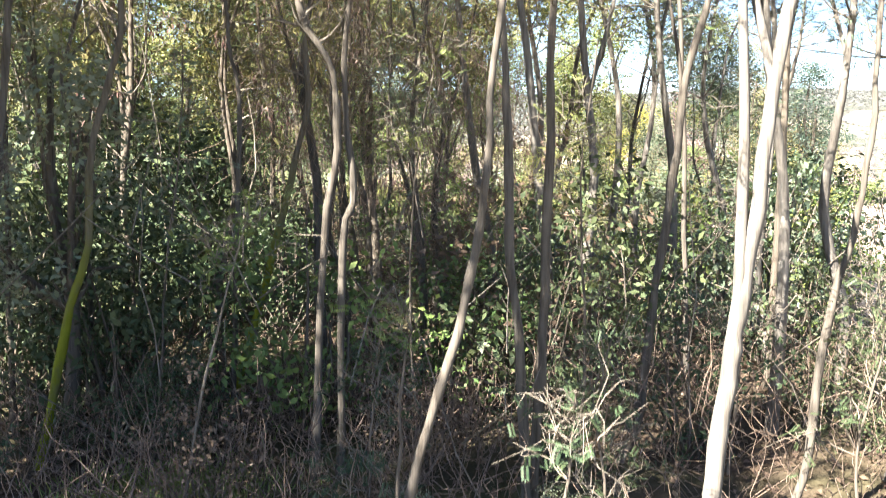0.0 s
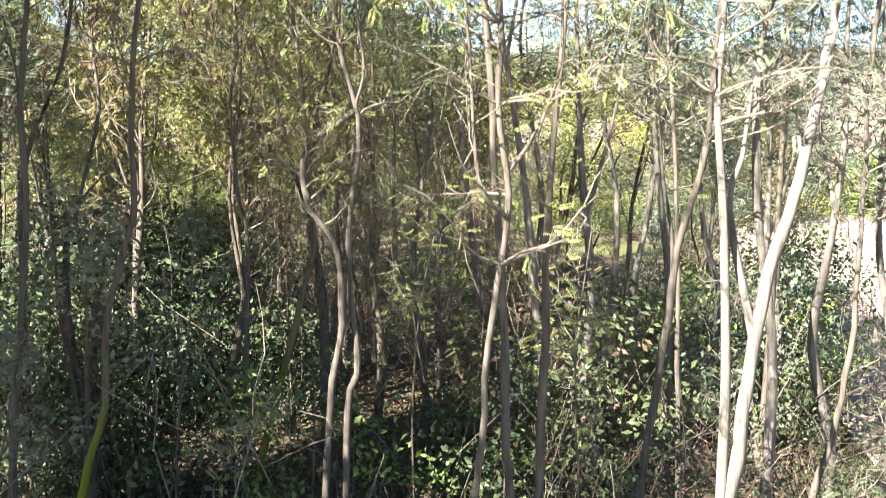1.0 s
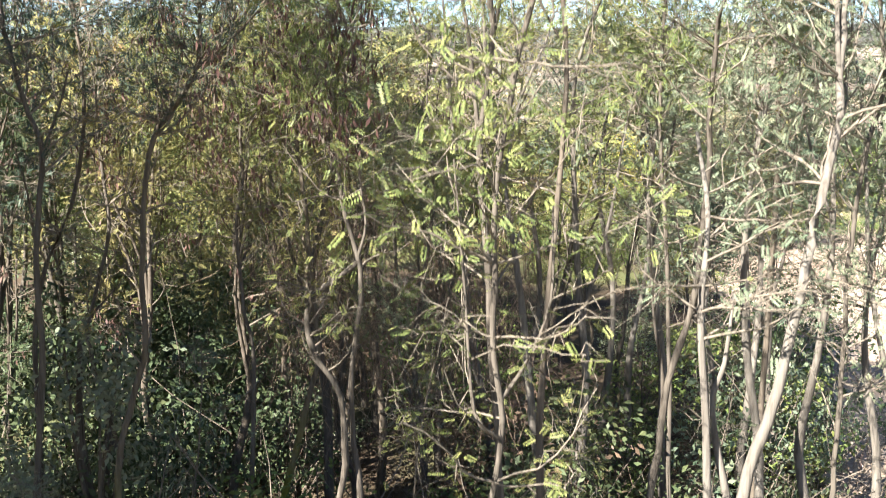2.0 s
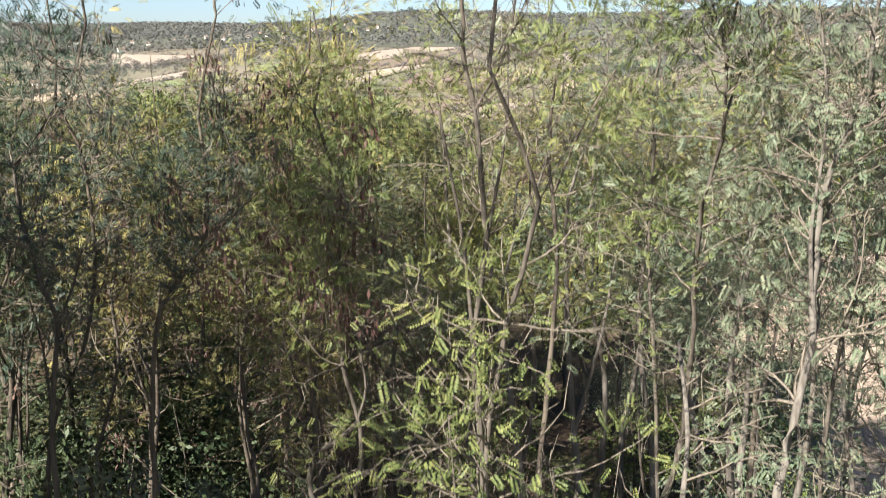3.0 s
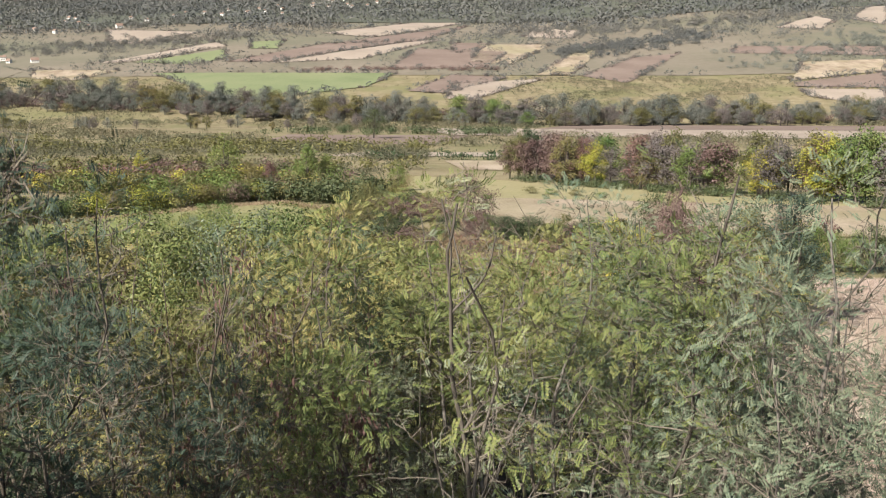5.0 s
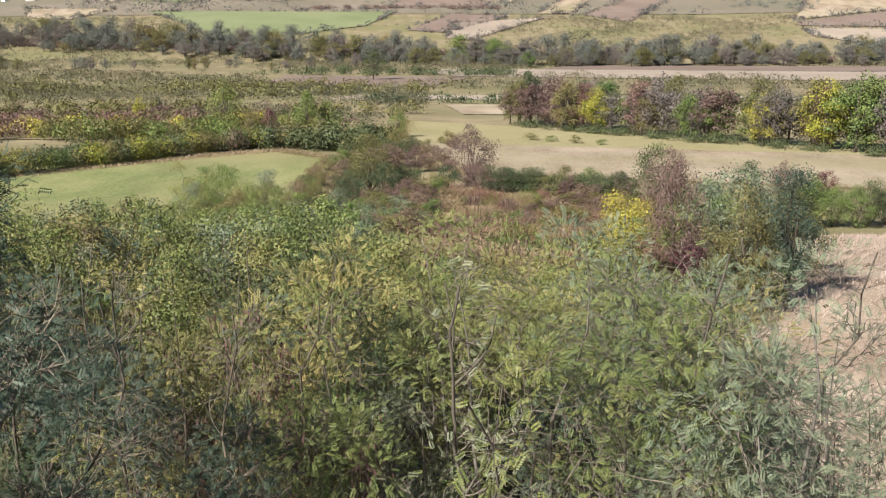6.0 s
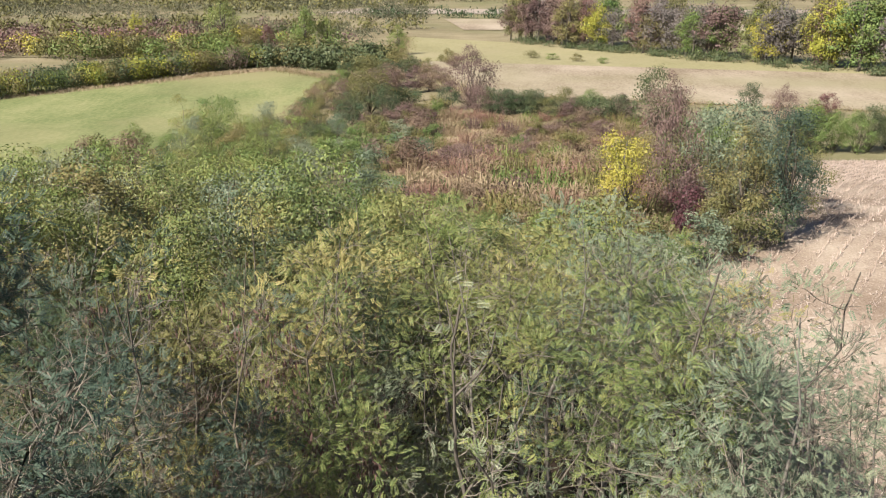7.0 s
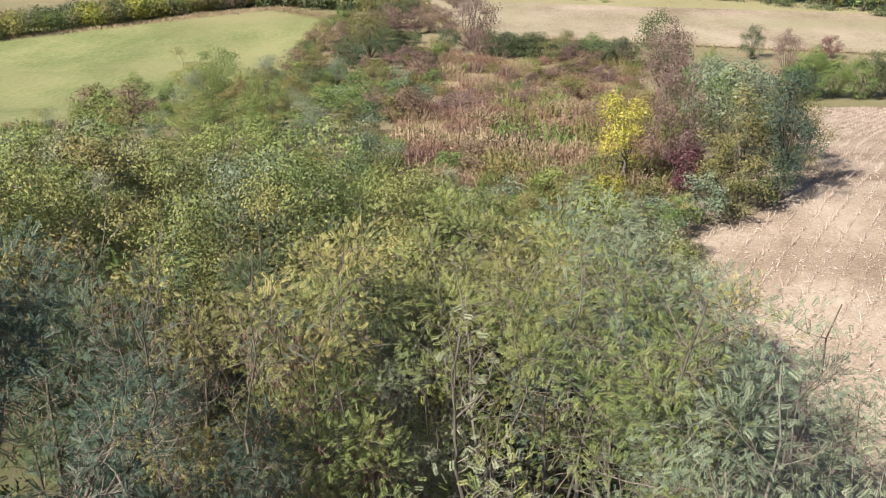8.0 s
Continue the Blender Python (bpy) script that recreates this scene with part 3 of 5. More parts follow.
grove_tree("slender forked locust tree with grey bark", BARK_GREY, LEAF_LOCUST, 0.044,
           [(-1.0, 10.5, 0.6), (-0.93, 10.5, 2.97), (-0.86, 10.5, 3.54), (-0.93, 10.5, 4.77), (-0.83, 10.5, 5.72), (-0.83, 10.5, 6.16), (-1.0, 10.5, 6.76), (-1.03, 10.5, 7.3), (-1.02, 10.5, 7.88), (-0.9, 10.5, 8.5)],
           [[(-0.83, 10.5, 6.16), (-0.73, 10.5, 6.53), (-0.78, 10.5, 7.16), (-0.47, 10.5, 7.49)]], seed=14, leaf=0.115, top=10.5, crown_n=1400, pods=70, limb_from=0.6)
grove_tree("thin grey locust sapling between larger trunks", BARK_GREY, LEAF_LOCUST, 0.037,
           [(-2.5, 12.67, 0.6), (-2.44, 12.67, 2.09), (-2.34, 12.67, 4.25), (-2.45, 12.67, 5.11), (-2.51, 12.67, 6.1), (-2.43, 12.67, 6.78), (-2.4, 12.6, 7.6)], seed=15, leaf=0.115, top=10.2, crown_n=900, pods=50, limbs=12, n=260, reach=0.9)
grove_tree("locust tree with a slanting sunlit stem and forked top", BARK_GREY, LEAF_LOCUST, 0.039,
           [(-0.5, 7.0, 0.6), (-0.21, 7.0, 1.68), (0.06, 7.0, 2.6), (0.27, 7.0, 3.33), (0.31, 7.0, 3.89), (0.38, 7.0, 4.8), (0.45, 7.0, 5.49), (0.4, 7.0, 6.09), (0.37, 7.0, 6.79), (0.4, 7.0, 7.44), (0.47, 7.0, 8.2)],
           [[(0.45, 7.0, 5.49), (0.3, 6.9, 5.74), (0.23, 6.9, 6.6), (0.15, 6.9, 7.55)], [(0.43, 7.0, 5.77), (0.68, 7.1, 6.05), (0.85, 7.1, 6.52), (0.86, 7.2, 7.18)]],
           seed=16, top=11.9, crown_n=650, limbs=22, n=260, reach=1.2, limb_from=0.45)
grove_tree("tall grey locust tree with bare forked top stems", BARK_GREY, LEAF_BLUISH, 0.049,
           [(0.8, 9.2, 0.6), (0.76, 9.2, 2.08), (0.7, 9.2, 3.2), (0.64, 9.2, 4.37), (0.6, 9.2, 5.8), (0.52, 9.2, 7.0), (0.5, 9.2, 7.5), (0.62, 9.2, 8.32), (0.58, 9.2, 8.98), (0.54, 9.2, 9.6), (0.47, 9.2, 10.21), (0.44, 9.2, 10.82), (0.4, 9.2, 11.3), (0.46, 9.2, 11.9)],
           [[(0.42, 9.2, 11.2), (0.27, 9.2, 11.5), (0.18, 9.2, 11.95)], [(0.44, 9.2, 10.8), (0.6, 9.2, 11.2), (0.7, 9.2, 11.6)], [(0.5, 9.2, 7.5), (0.29, 9.2, 8.43), (0.13, 9.2, 9.26), (0.08, 9.2, 9.6)], [(0.54, 9.2, 9.6), (0.68, 9.2, 10.15), (0.79, 9.2, 10.97)], [(0.64, 9.2, 8.4), (0.68, 9.2, 9.42), (0.69, 9.2, 10.21)]],
           seed=17, limbs=14, n=110, reach=0.9, limb_from=0.6, bare=14)
# the dark bark here is the trunk's shade put into colour
grove_tree("straight locust tree in shade, its bark coloured dark for it", BARK_DARK, LEAF_BLUISH, 0.057,
           [(0.88, 9.5, 0.6), (0.94, 9.5, 2.23), (0.97, 9.5, 3.78), (0.96, 9.5, 4.7), (1.02, 9.5, 5.8), (1.13, 9.5, 7.3), (1.15, 9.5, 8.55), (1.06, 9.5, 9.25), (1.1, 9.5, 9.9)],
           [[(1.16, 9.5, 8.69), (1.41, 9.5, 9.42), (1.71, 9.5, 9.96)], [(1.13, 9.5, 8.24), (0.96, 9.5, 8.69), (0.93, 9.5, 8.92)]],
           seed=18, limbs=14, n=130, reach=0.9, limb_from=0.6)
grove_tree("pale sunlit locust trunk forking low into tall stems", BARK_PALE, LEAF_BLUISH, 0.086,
           [(1.95, 7.6, 0.6), (2.02, 7.6, 1.33), (2.11, 7.6, 2.28), (2.18, 7.6, 2.79), (2.3, 7.6, 3.46), (2.36, 7.6, 3.95), (2.55, 7.64, 5.0), (2.67, 7.6, 5.56), (2.78, 7.65, 6.1), (2.95, 7.8, 6.8), (3.12, 8.0, 7.4), (3.25, 8.2, 8.08), (3.27, 8.3, 8.69), (3.42, 8.3, 9.33), (3.68, 8.3, 9.8)],
           [[(2.18, 7.6, 2.79), (2.19, 7.55, 3.46), (2.17, 7.5, 4.27), (2.12, 7.55, 5.4), (2.05, 7.6, 6.3), (2.15, 7.9, 7.0), (2.2, 8.6, 7.6)], [(2.17, 7.6, 4.6), (2.2, 7.7, 5.46), (2.28, 7.7, 5.86), (2.36, 7.8, 6.4)], [(3.25, 8.2, 8.1), (3.2, 8.3, 8.7), (3.3, 8.4, 9.6), (3.2, 8.5, 10.6)]],
           seed=19, top=12.1, crown_n=1100, limbs=44, n=560, reach=1.4, limb_from=0.6)
grove_tree("grey locust tree with a slanting trunk and a side stem", BARK_GREY, LEAF_LOCUST, 0.061,
           [(1.95, 11.0, 0.5), (2.16, 11.0, 1.17), (2.33, 11.0, 2.52), (2.5, 11.0, 3.6), (2.6, 11.0, 4.65), (2.8, 11.0, 5.46), (2.87, 11.0, 6.08), (2.9, 10.9, 6.85), (2.8, 10.5, 8.3), (2.89, 10.1, 9.26), (2.91, 10.1, 10.09), (3.0, 10.0, 10.8), (3.14, 9.8, 12.1)],
           [[(2.56, 11.0, 3.94), (2.51, 11.0, 4.69), (2.38, 11.0, 5.43), (2.3, 11.0, 6.4)], [(2.91, 10.1, 10.09), (2.74, 10.1, 10.51), (2.6, 10.1, 11.0)], [(2.88, 10.1, 9.55), (3.05, 10.1, 9.95), (3.3, 10.0, 10.6)]],
           seed=20, top=12.1, crown_n=1100, limbs=44, n=620, reach=1.4, limb_from=0.6)
grove_tree("thin upright locust stem behind a larger one", BARK_GREY, LEAF_LOCUST, 0.049,
           [(3.17, 13.0, 0.6), (3.15, 13.0, 1.6), (3.08, 13.0, 3.26), (2.94, 13.0, 5.85), (2.83, 13.0, 7.12), (2.8, 13.0, 8.4)], seed=21, top=11.0, limbs=16, n=200, reach=1.1)
grove_tree("sunlit locust tree at the edge of the field", BARK_GREY, LEAF_BLUISH, 0.045,
           [(3.1, 9.0, 0.6), (3.27, 9.0, 1.31), (3.36, 9.0, 2.53), (3.53, 9.0, 3.22), (3.61, 9.0, 4.04), (3.66, 9.0, 5.0), (3.66, 9.0, 5.6), (3.62, 9.0, 6.3), (3.75, 9.0, 7.5)], seed=22, top=12.2, crown_n=1000, limbs=14, n=160, reach=1.0)
# crown in the darkened leaf: its shade is in the colour
grove_tree("dark slim locust tree with a forked stem", BARK_DARK, LEAF_SHADE_TEAL, 0.045,
           [(-4.95, 12.0, 0.6), (-4.9, 12.0, 2.69), (-4.88, 12.0, 4.41), (-4.73, 12.0, 5.5), (-4.19, 12.0, 6.81), (-4.08, 12.0, 8.08), (-4.2, 12.0, 9.0)],
           [[(-4.73, 12.0, 5.5), (-4.79, 12.0, 6.49), (-4.91, 12.0, 7.13)]], seed=23, top=11.2)
grove_tree("weathered locust stem with a side branch", BARK_GREY, LEAF_LOCUST, 0.049,
           [(-4.35, 13.0, 0.6), (-4.32, 13.0, 1.8), (-4.34, 13.0, 3.4), (-4.51, 13.0, 4.3), (-4.5, 13.0, 4.9), (-4.2, 13.0, 6.06), (-4.25, 13.0, 7.2), (-4.2, 13.0, 8.4)], [[(-4.51, 13.0, 4.84), (-4.08, 13.0, 5.35)]], seed=24, top=10.5, pods=30)
# darkened leaf again, for a crown that stands in shade
grove_tree("small crooked locust tree with two thin tops", BARK_GREY, LEAF_SHADE_TEAL, 0.045,
           [(-4.5, 10.2, 0.6), (-4.3, 10.2, 3.2), (-4.12, 10.2, 5.0), (-4.1, 10.2, 6.25), (-3.93, 10.2, 7.28), (-4.1, 10.2, 7.78), (-4.27, 10.2, 8.5)], [[(-3.93, 10.2, 7.28), (-3.72, 10.2, 7.72), (-3.6, 10.2, 8.1)]], seed=25, top=11.8)
grove_tree("dark upright locust tree before the stubble field", BARK_DARK, LEAF_LOCUST, 0.061,
           [(4.5, 14.0, 0.6), (4.55, 14.0, 3.5), (4.57, 14.0, 6.59), (4.58, 14.0, 7.75), (4.66, 14.0, 9.12), (4.69, 14.0, 10.0)], seed=26, top=9.8, limbs=20, n=240, limb_from=0.5)
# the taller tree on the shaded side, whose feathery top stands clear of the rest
grove_tree("tall leafy locust tree with long feathery shoots", BARK_GREY, LEAF_SHADE_TEAL, 0.085,
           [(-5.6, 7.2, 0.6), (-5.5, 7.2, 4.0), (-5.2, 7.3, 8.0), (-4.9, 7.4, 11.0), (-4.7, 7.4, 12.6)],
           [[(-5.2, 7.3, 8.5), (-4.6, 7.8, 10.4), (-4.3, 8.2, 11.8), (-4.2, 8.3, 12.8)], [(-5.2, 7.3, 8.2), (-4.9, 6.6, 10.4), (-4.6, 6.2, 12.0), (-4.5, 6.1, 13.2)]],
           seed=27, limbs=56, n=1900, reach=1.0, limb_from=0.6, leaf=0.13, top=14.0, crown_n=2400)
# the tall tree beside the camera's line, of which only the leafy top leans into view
grove_tree("tall leaning locust tree with feathery shoots at its top", BARK_GREY, LEAF_SHADE_TEAL, 0.08,
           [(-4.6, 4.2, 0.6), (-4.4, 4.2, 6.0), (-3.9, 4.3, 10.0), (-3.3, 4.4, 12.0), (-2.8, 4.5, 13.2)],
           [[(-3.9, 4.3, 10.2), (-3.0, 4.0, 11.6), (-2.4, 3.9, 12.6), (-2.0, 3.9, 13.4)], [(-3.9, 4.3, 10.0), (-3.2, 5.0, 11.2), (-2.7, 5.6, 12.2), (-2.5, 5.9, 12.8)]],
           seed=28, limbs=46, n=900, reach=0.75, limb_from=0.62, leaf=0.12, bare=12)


def locust_pattern(seed, height, leaf_mat, bark_mat, n, template, leaf, limbs, spread, label, crown_from=0.4, clumps=0, pods=0):
    """A locust tree grown by rule; copies of it fill the grove."""
    rng = np.random.default_rng(seed)
    ob = thing("locust_tree", 0, 0, 0, label, "tree", "trees of the grove")
    n_stem = rng.integers(1, 3)
    stems, trunk = [], Geo()
    pts = np.zeros((8, 3))
    pts[:, 2] = np.linspace(-0.1, height, 8)
    pts[1:, :2] = np.cumsum(rng.normal(0, 0.22, (7, 2)), axis=0) * 0.8
    p, r = stem_path(pts, 0.05 + 0.004 * height, 0.005, 3)
    tube(trunk, p, r, 6)
    stems.append((p, r))
    for k in range(n_stem):
        i = int(len(p) * rng.uniform(0.3, 0.6))
        q = np.array([p[i] + np.array([0, 0, 1]) * s * (height - p[i][2]) * 0.9 for s in np.linspace(0, 1, 5)])
        az = rng.random() * 6.28
        q[:, :2] += np.linspace(0, 1, 5)[:, None] ** 0.8 * np.array([math.cos(az), math.sin(az)]) * rng.uniform(0.6, 1.3) + rng.normal(0, 0.12, (5, 2))
        q[0] = p[i]
        sq = stem_path(q, r[i] * 0.7, 0.004, 3)
        tube(trunk, sq[0], sq[1], 5)
        stems.append(sq)
    part("trunk", trunk, bark_mat, ob)
    wood, crown = Geo(), Geo()
    at = limbs_and_leaves(rng, wood, crown, stems, crown_from, limbs, spread, n, leaf, template, 3, steps=4, clumps=clumps, tufts=0 if clumps else 30)
    part("branchwork", wood, TWIG, ob, kind="stuff")
    part("crown", crown, leaf_mat, ob, kind="stuff")
    if pods:
        hung = Geo()
        seed_pods(hung, at, pods, rng)
        part("pod_mass", hung, PODS, ob, "bunches of dry brown hanging seed pods", kind="stuff")
    ob["tall"] = float(height)
    return ob


# the last kind is a darkened copy that paints shade into its leaves
NEAR_KINDS = [locust_pattern(41 + i, h, lm, bm, 2300, COMPOUND_NEAR, 0.135, 46, 1.6, lab, 0.36, pods=p) for i, (h, lm, bm, lab, p) in enumerate([
    (10.0, LEAF_LOCUST, BARK_GREY, "slim locust tree with feathery green leaves", 0), (10.0, LEAF_GREEN, BARK_DARK, "locust tree with fresh green feathery leaves", 0),
    (10.0, LEAF_OLIVE, BARK_DARK, "yellowing locust tree hung with dry brown pods", 70), (10.0, LEAF_BLUISH, BARK_GREY, "sunlit locust tree with pale grey-green leaves", 0),
    (10.0, LEAF_DARK, BARK_DARK, "locust tree with leaves coloured dark for shade", 20)])]
MID_KINDS = [locust_pattern(61 + i, h, lm, bm, 9500, SINGLE, 0.078, 22, 2.3, lab, 0.45, 36) for i, (h, lm, bm, lab) in enumerate([
    (8.4, LEAF_LOCUST, BARK_GREY, "leafy locust tree in the thicket"), (8.0, LEAF_BLUISH, BARK_GREY, "greyish green locust tree in the thicket"),
    (8.8, LEAF_LOCUST, BARK_DARK, "yellowing locust tree in the thicket"), (7.6, LEAF_GREEN, BARK_GREY, "fresh green locust tree in the thicket"),
    (7.8, LEAF_OLIVE, BARK_GREY, "half-dry locust tree with brown hanging pods")])]
BACK_KINDS = [locust_pattern(81 + i, h, lm, bm, 5500, SINGLE, 0.092, 14, 2.0, lab, 0.12, 40) for i, (h, lm, bm, lab) in enumerate([
    (6.4, LEAF_LOCUST, BARK_GREY, "low leafy locust tree at the far side of the grove"), (6.0, LEAF_GREEN, BARK_GREY, "yellow-green young locust tree"),
    (6.6, LEAF_BLUISH, BARK_GREY, "grey-green young locust tree"), (5.6, LEAF_OLIVE, BARK_DARK, "olive young tree in the thicket")])]

rng = np.random.default_rng(7)
HEROES = [(-4.2, 10.8), (-2.6, 12.7), (-1.2, 10.4), (-1.0, 10.5), (-2.5, 12.7), (-0.5, 7.0), (0.8, 9.2), (0.9, 9.5), (1.95, 7.6), (1.95, 11), (3.2, 13), (3.1, 9), (-4.95, 12), (-4.35, 13), (-4.5, 10.2), (4.5, 14), (-4.0, 3.4)]
placed = list(HEROES)


def edge_x(y):
    """Where the grove ends towards the stubble field."""
    return np.interp(y, [0, 10, 16, 26, 32, 36, 40, 50], [4.6, 5.4, 6.0, 6.8, 7.2, 8.6, 11.6, 13.4])


def fill(kinds, y0, y1, gap, count, weights, top=1.0):
    used = set()
    for k in range(count * 12):
        if count <= 0:
            break
        y = rng.uniform(y0, y1)
        x = rng.uniform(-0.6 - 0.43 * max(y, 0), min(edge_x(y), 3.5 + 0.5 * max(y, 0)))
        if y < 13 and x > -1.5:
            continue
        if y > 38 + 3 * min(max(-1.5 - x, 0), 7.5) or (y > 45 and x < -0.26 * y):
            continue
        if any((x - a) ** 2 + (y - b) ** 2 < gap ** 2 for a, b in placed):
            continue
        placed.append((x, y))
        count -= 1
        i = int(rng.choice(len(kinds), p=np.array(weights(x, y)) / sum(weights(x, y))))
        s = rng.choice([0.8, 0.9, 0.97, 1.02, 1.04]) * rng.uniform(0.97, 1.03) * top * (tree_top(x, y) - float(land(x, y))) / kinds[i]["tall"]
        m = pose(x, y, float(land(x, y)), 0, 0, rng.uniform(0, 360)) @ Matrix.Diagonal((s, s, s * rng.uniform(0.92, 1.03), 1))
        if i in used:
            c = copy_thing(kinds[i], m)
        else:
            c = kinds[i]
            used.add(i)
        c.matrix_basis = m
    for i, ob in enumerate(kinds):                  # a pattern that stands nowhere is taken away
        if i not in used:
            for o in (*ob.children_recursive, ob):
                bpy.data.objects.remove(o)


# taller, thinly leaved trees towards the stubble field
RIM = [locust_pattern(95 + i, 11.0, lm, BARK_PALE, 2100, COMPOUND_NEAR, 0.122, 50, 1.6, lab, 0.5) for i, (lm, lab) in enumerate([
    (LEAF_BLUISH, "tall thin locust tree with feathery grey-green leaves"), (LEAF_BLUISH, "tall forked locust tree with sparse grey-green leaves"), (LEAF_LOCUST, "tall slender locust tree turning yellow")])]
for i, (x, y, k) in enumerate([(1.2, 13.2, 2), (2.4, 14.2, 0), (3.9, 12.0, 0), (3.7, 15.6, 1), (0.7, 15.8, 2), (2.6, 17.0, 2), (5.0, 18.0, 0),
                            (4.6, 10.4, 0), (4.9, 12.8, 1), (4.9, 15.0, 0), (4.9, 8.4, 1), (5.6, 10.6, 0), (5.7, 16.6, 1), (3.6, 18.6, 0), (1.4, 18.2, 2), (6.0, 13.6, 0)]):
    h = tree_top(x, y) - 0.7
    m = pose(x, y, float(land(x, y)), 0, 0, 83 * i) @ Matrix.Diagonal((1, 1, h / 11.0, 1))
    placed.append((x, y))
    if i in (0, 1, 3):
        RIM[k].matrix_basis = m
    else:
        copy_thing(RIM[k], m)
# left of x = -1.6 mostly the darkened kind, as painted shade
fill(NEAR_KINDS, 11.5, 18.5, 1.35, 34, lambda x, y: (0.6, 1.4, 0.6, 0.1, 5) if x < -1.6 else (3, 4, 1.4, 1, 1))
fill(MID_KINDS, 18, 27, 1.6, 66, lambda x, y: (4, 1, 3, 1, 2.6) if x < 2 else (2, 4, 2, 0.2, 1))
fill(BACK_KINDS, 25, 62, 1.7, 140, lambda x, y: (3, 3, 1, 2) if x < 3 else (2, 1, 3, 2))
# trees close by on the side away from the field, shade put into their leaf colour
DIM = locust_pattern(99, 10.6, LEAF_SHADE_TEAL, BARK_DARK, 1500, COMPOUND_FINE, 0.14, 56, 1.8, "locust tree with dense feathery leaves coloured dark for shade", 0.45)
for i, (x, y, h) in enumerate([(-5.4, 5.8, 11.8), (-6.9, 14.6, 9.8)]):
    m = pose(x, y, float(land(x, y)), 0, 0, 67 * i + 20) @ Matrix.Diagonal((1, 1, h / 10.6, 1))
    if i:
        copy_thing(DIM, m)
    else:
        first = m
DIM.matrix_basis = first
# taller, denser trees out of view beside and behind the camera's line, added to shade the grove
TALL = locust_pattern(91, 13.5, LEAF_LOCUST, BARK_GREY, 6500, SINGLE, 0.2, 50, 2.4, "unseen tall dense locust tree added to shade the grove", 0.3, 70)
for i, (x, y, s) in enumerate([(-9.5, 3.0, 0.9), (-9.0, 0.6, 0.95), (-11.5, 1.5, 1.1), (-5.9, 1.6, 0.95), (-10.6, 4.8, 1.0), (-8.4, 5.4, 0.95), (-7.2, 8.6, 0.82), (-6.6, 10.6, 0.6), (-6.8, 6.2, 0.92), (-11.0, 13.5, 0.8), (-13.0, 11.0, 1.0), (-9.8, 15.6, 0.72)]):
    m = pose(x, y, float(land(x, y)), 0, 0, 70 * i) @ Matrix.Diagonal((s, s, s, 1))
    if i:
        copy_thing(TALL, m)
    first = m if i == 0 else first
TALL.matrix_basis = first
# young shoots with fresh leaves
SHOOTS = [
    ("thin locust sapling with a spray of fresh green leaves", LEAF_GREEN, [(-2.3, 9.1, 0.6), (-2.1, 9.1, 1.8), (-1.85, 9.0, 2.8), (-1.65, 9.0, 3.45)], 10, 90, 0.7, 0.75),
    ("thin sapling with sparse leaves in the sun", LEAF_GREEN, [(-0.35, 8.0, 0.6), (-0.3, 8.0, 1.7), (-0.25, 8.0, 2.4), (-0.1, 8.0, 2.8)], 6, 36, 0.6, 0.75),
    ("low sapling with green leaf sprays", LEAF_DARK, [(0.8, 7.0, 0.6), (0.85, 7.0, 1.3), (0.9, 7.0, 1.9), (0.95, 7.0, 2.4)], 9, 56, 0.55, 0.55),
    # bluish leaves for the next two: skylit shade given as colour
    ("sapling bending over the brambles, bluish with painted shade", LEAF_BLUISH, [(-4.9, 10.0, 0.6), (-4.6, 10.0, 2.0), (-4.3, 10.0, 3.2), (-4.1, 9.9, 4.1)], 14, 150, 0.8, 0.5),
    ("shaded sapling with feathery leaves", LEAF_BLUISH, [(-3.1, 11.4, 0.6), (-3.0, 11.4, 2.2), (-2.8, 11.4, 3.8), (-2.7, 11.4, 5.0)], 16, 190, 0.9, 0.5),
    ("shaded sapling with feathery green leaves", LEAF_LOCUST, [(-0.2, 11.6, 0.6), (-0.3, 11.6, 2.2), (-0.2, 11.5, 3.9), (0.1, 11.5, 5.3)], 16, 190, 0.9, 0.55),
    ("young locust in a sunny gap", LEAF_LOCUST, [(1.4, 10.4, 0.6), (1.5, 10.4, 2.0), (1.45, 10.4, 3.6), (1.6, 10.4, 5.0)], 16, 190, 0.8, 0.45),
    ("young leafy locust beside the pale trunk", LEAF_DARK, [(3.0, 10.6, 0.6), (3.1, 10.6, 2.0), (3.0, 10.6, 3.4), (3.2, 10.6, 4.6)], 18, 210, 0.8, 0.3),
    ("low young locust in brushwood", LEAF_DARK, [(3.6, 8.6, 0.6), (3.55, 8.6, 1.4), (3.7, 8.6, 2.2), (3.65, 8.6, 3.0)], 16, 170, 0.7, 0.2),
    ("low leafy sapling under the pale trunk", LEAF_DARK, [(1.4, 8.6, 0.6), (1.45, 8.6, 1.2), (1.35, 8.6, 1.9), (1.5, 8.6, 2.5)], 16, 190, 0.7, 0.15),
    ("dark leafy sapling near the slanting trunk", LEAF_DARK, [(-0.6, 8.8, 0.6), (-0.55, 8.8, 1.2), (-0.5, 8.8, 1.8), (-0.4, 8.8, 2.3)], 16, 200, 0.7, 0.1),
]
for i, (lab, mat, pts, limbs, n, reach, low) in enumerate(SHOOTS):
    grove_tree(lab, TWIG if i < 1 else BARK_DARK, mat, 0.018, pts, seed=31 + i, limbs=limbs, n=n, reach=reach, limb_from=low, tip=0.006, bare=0)


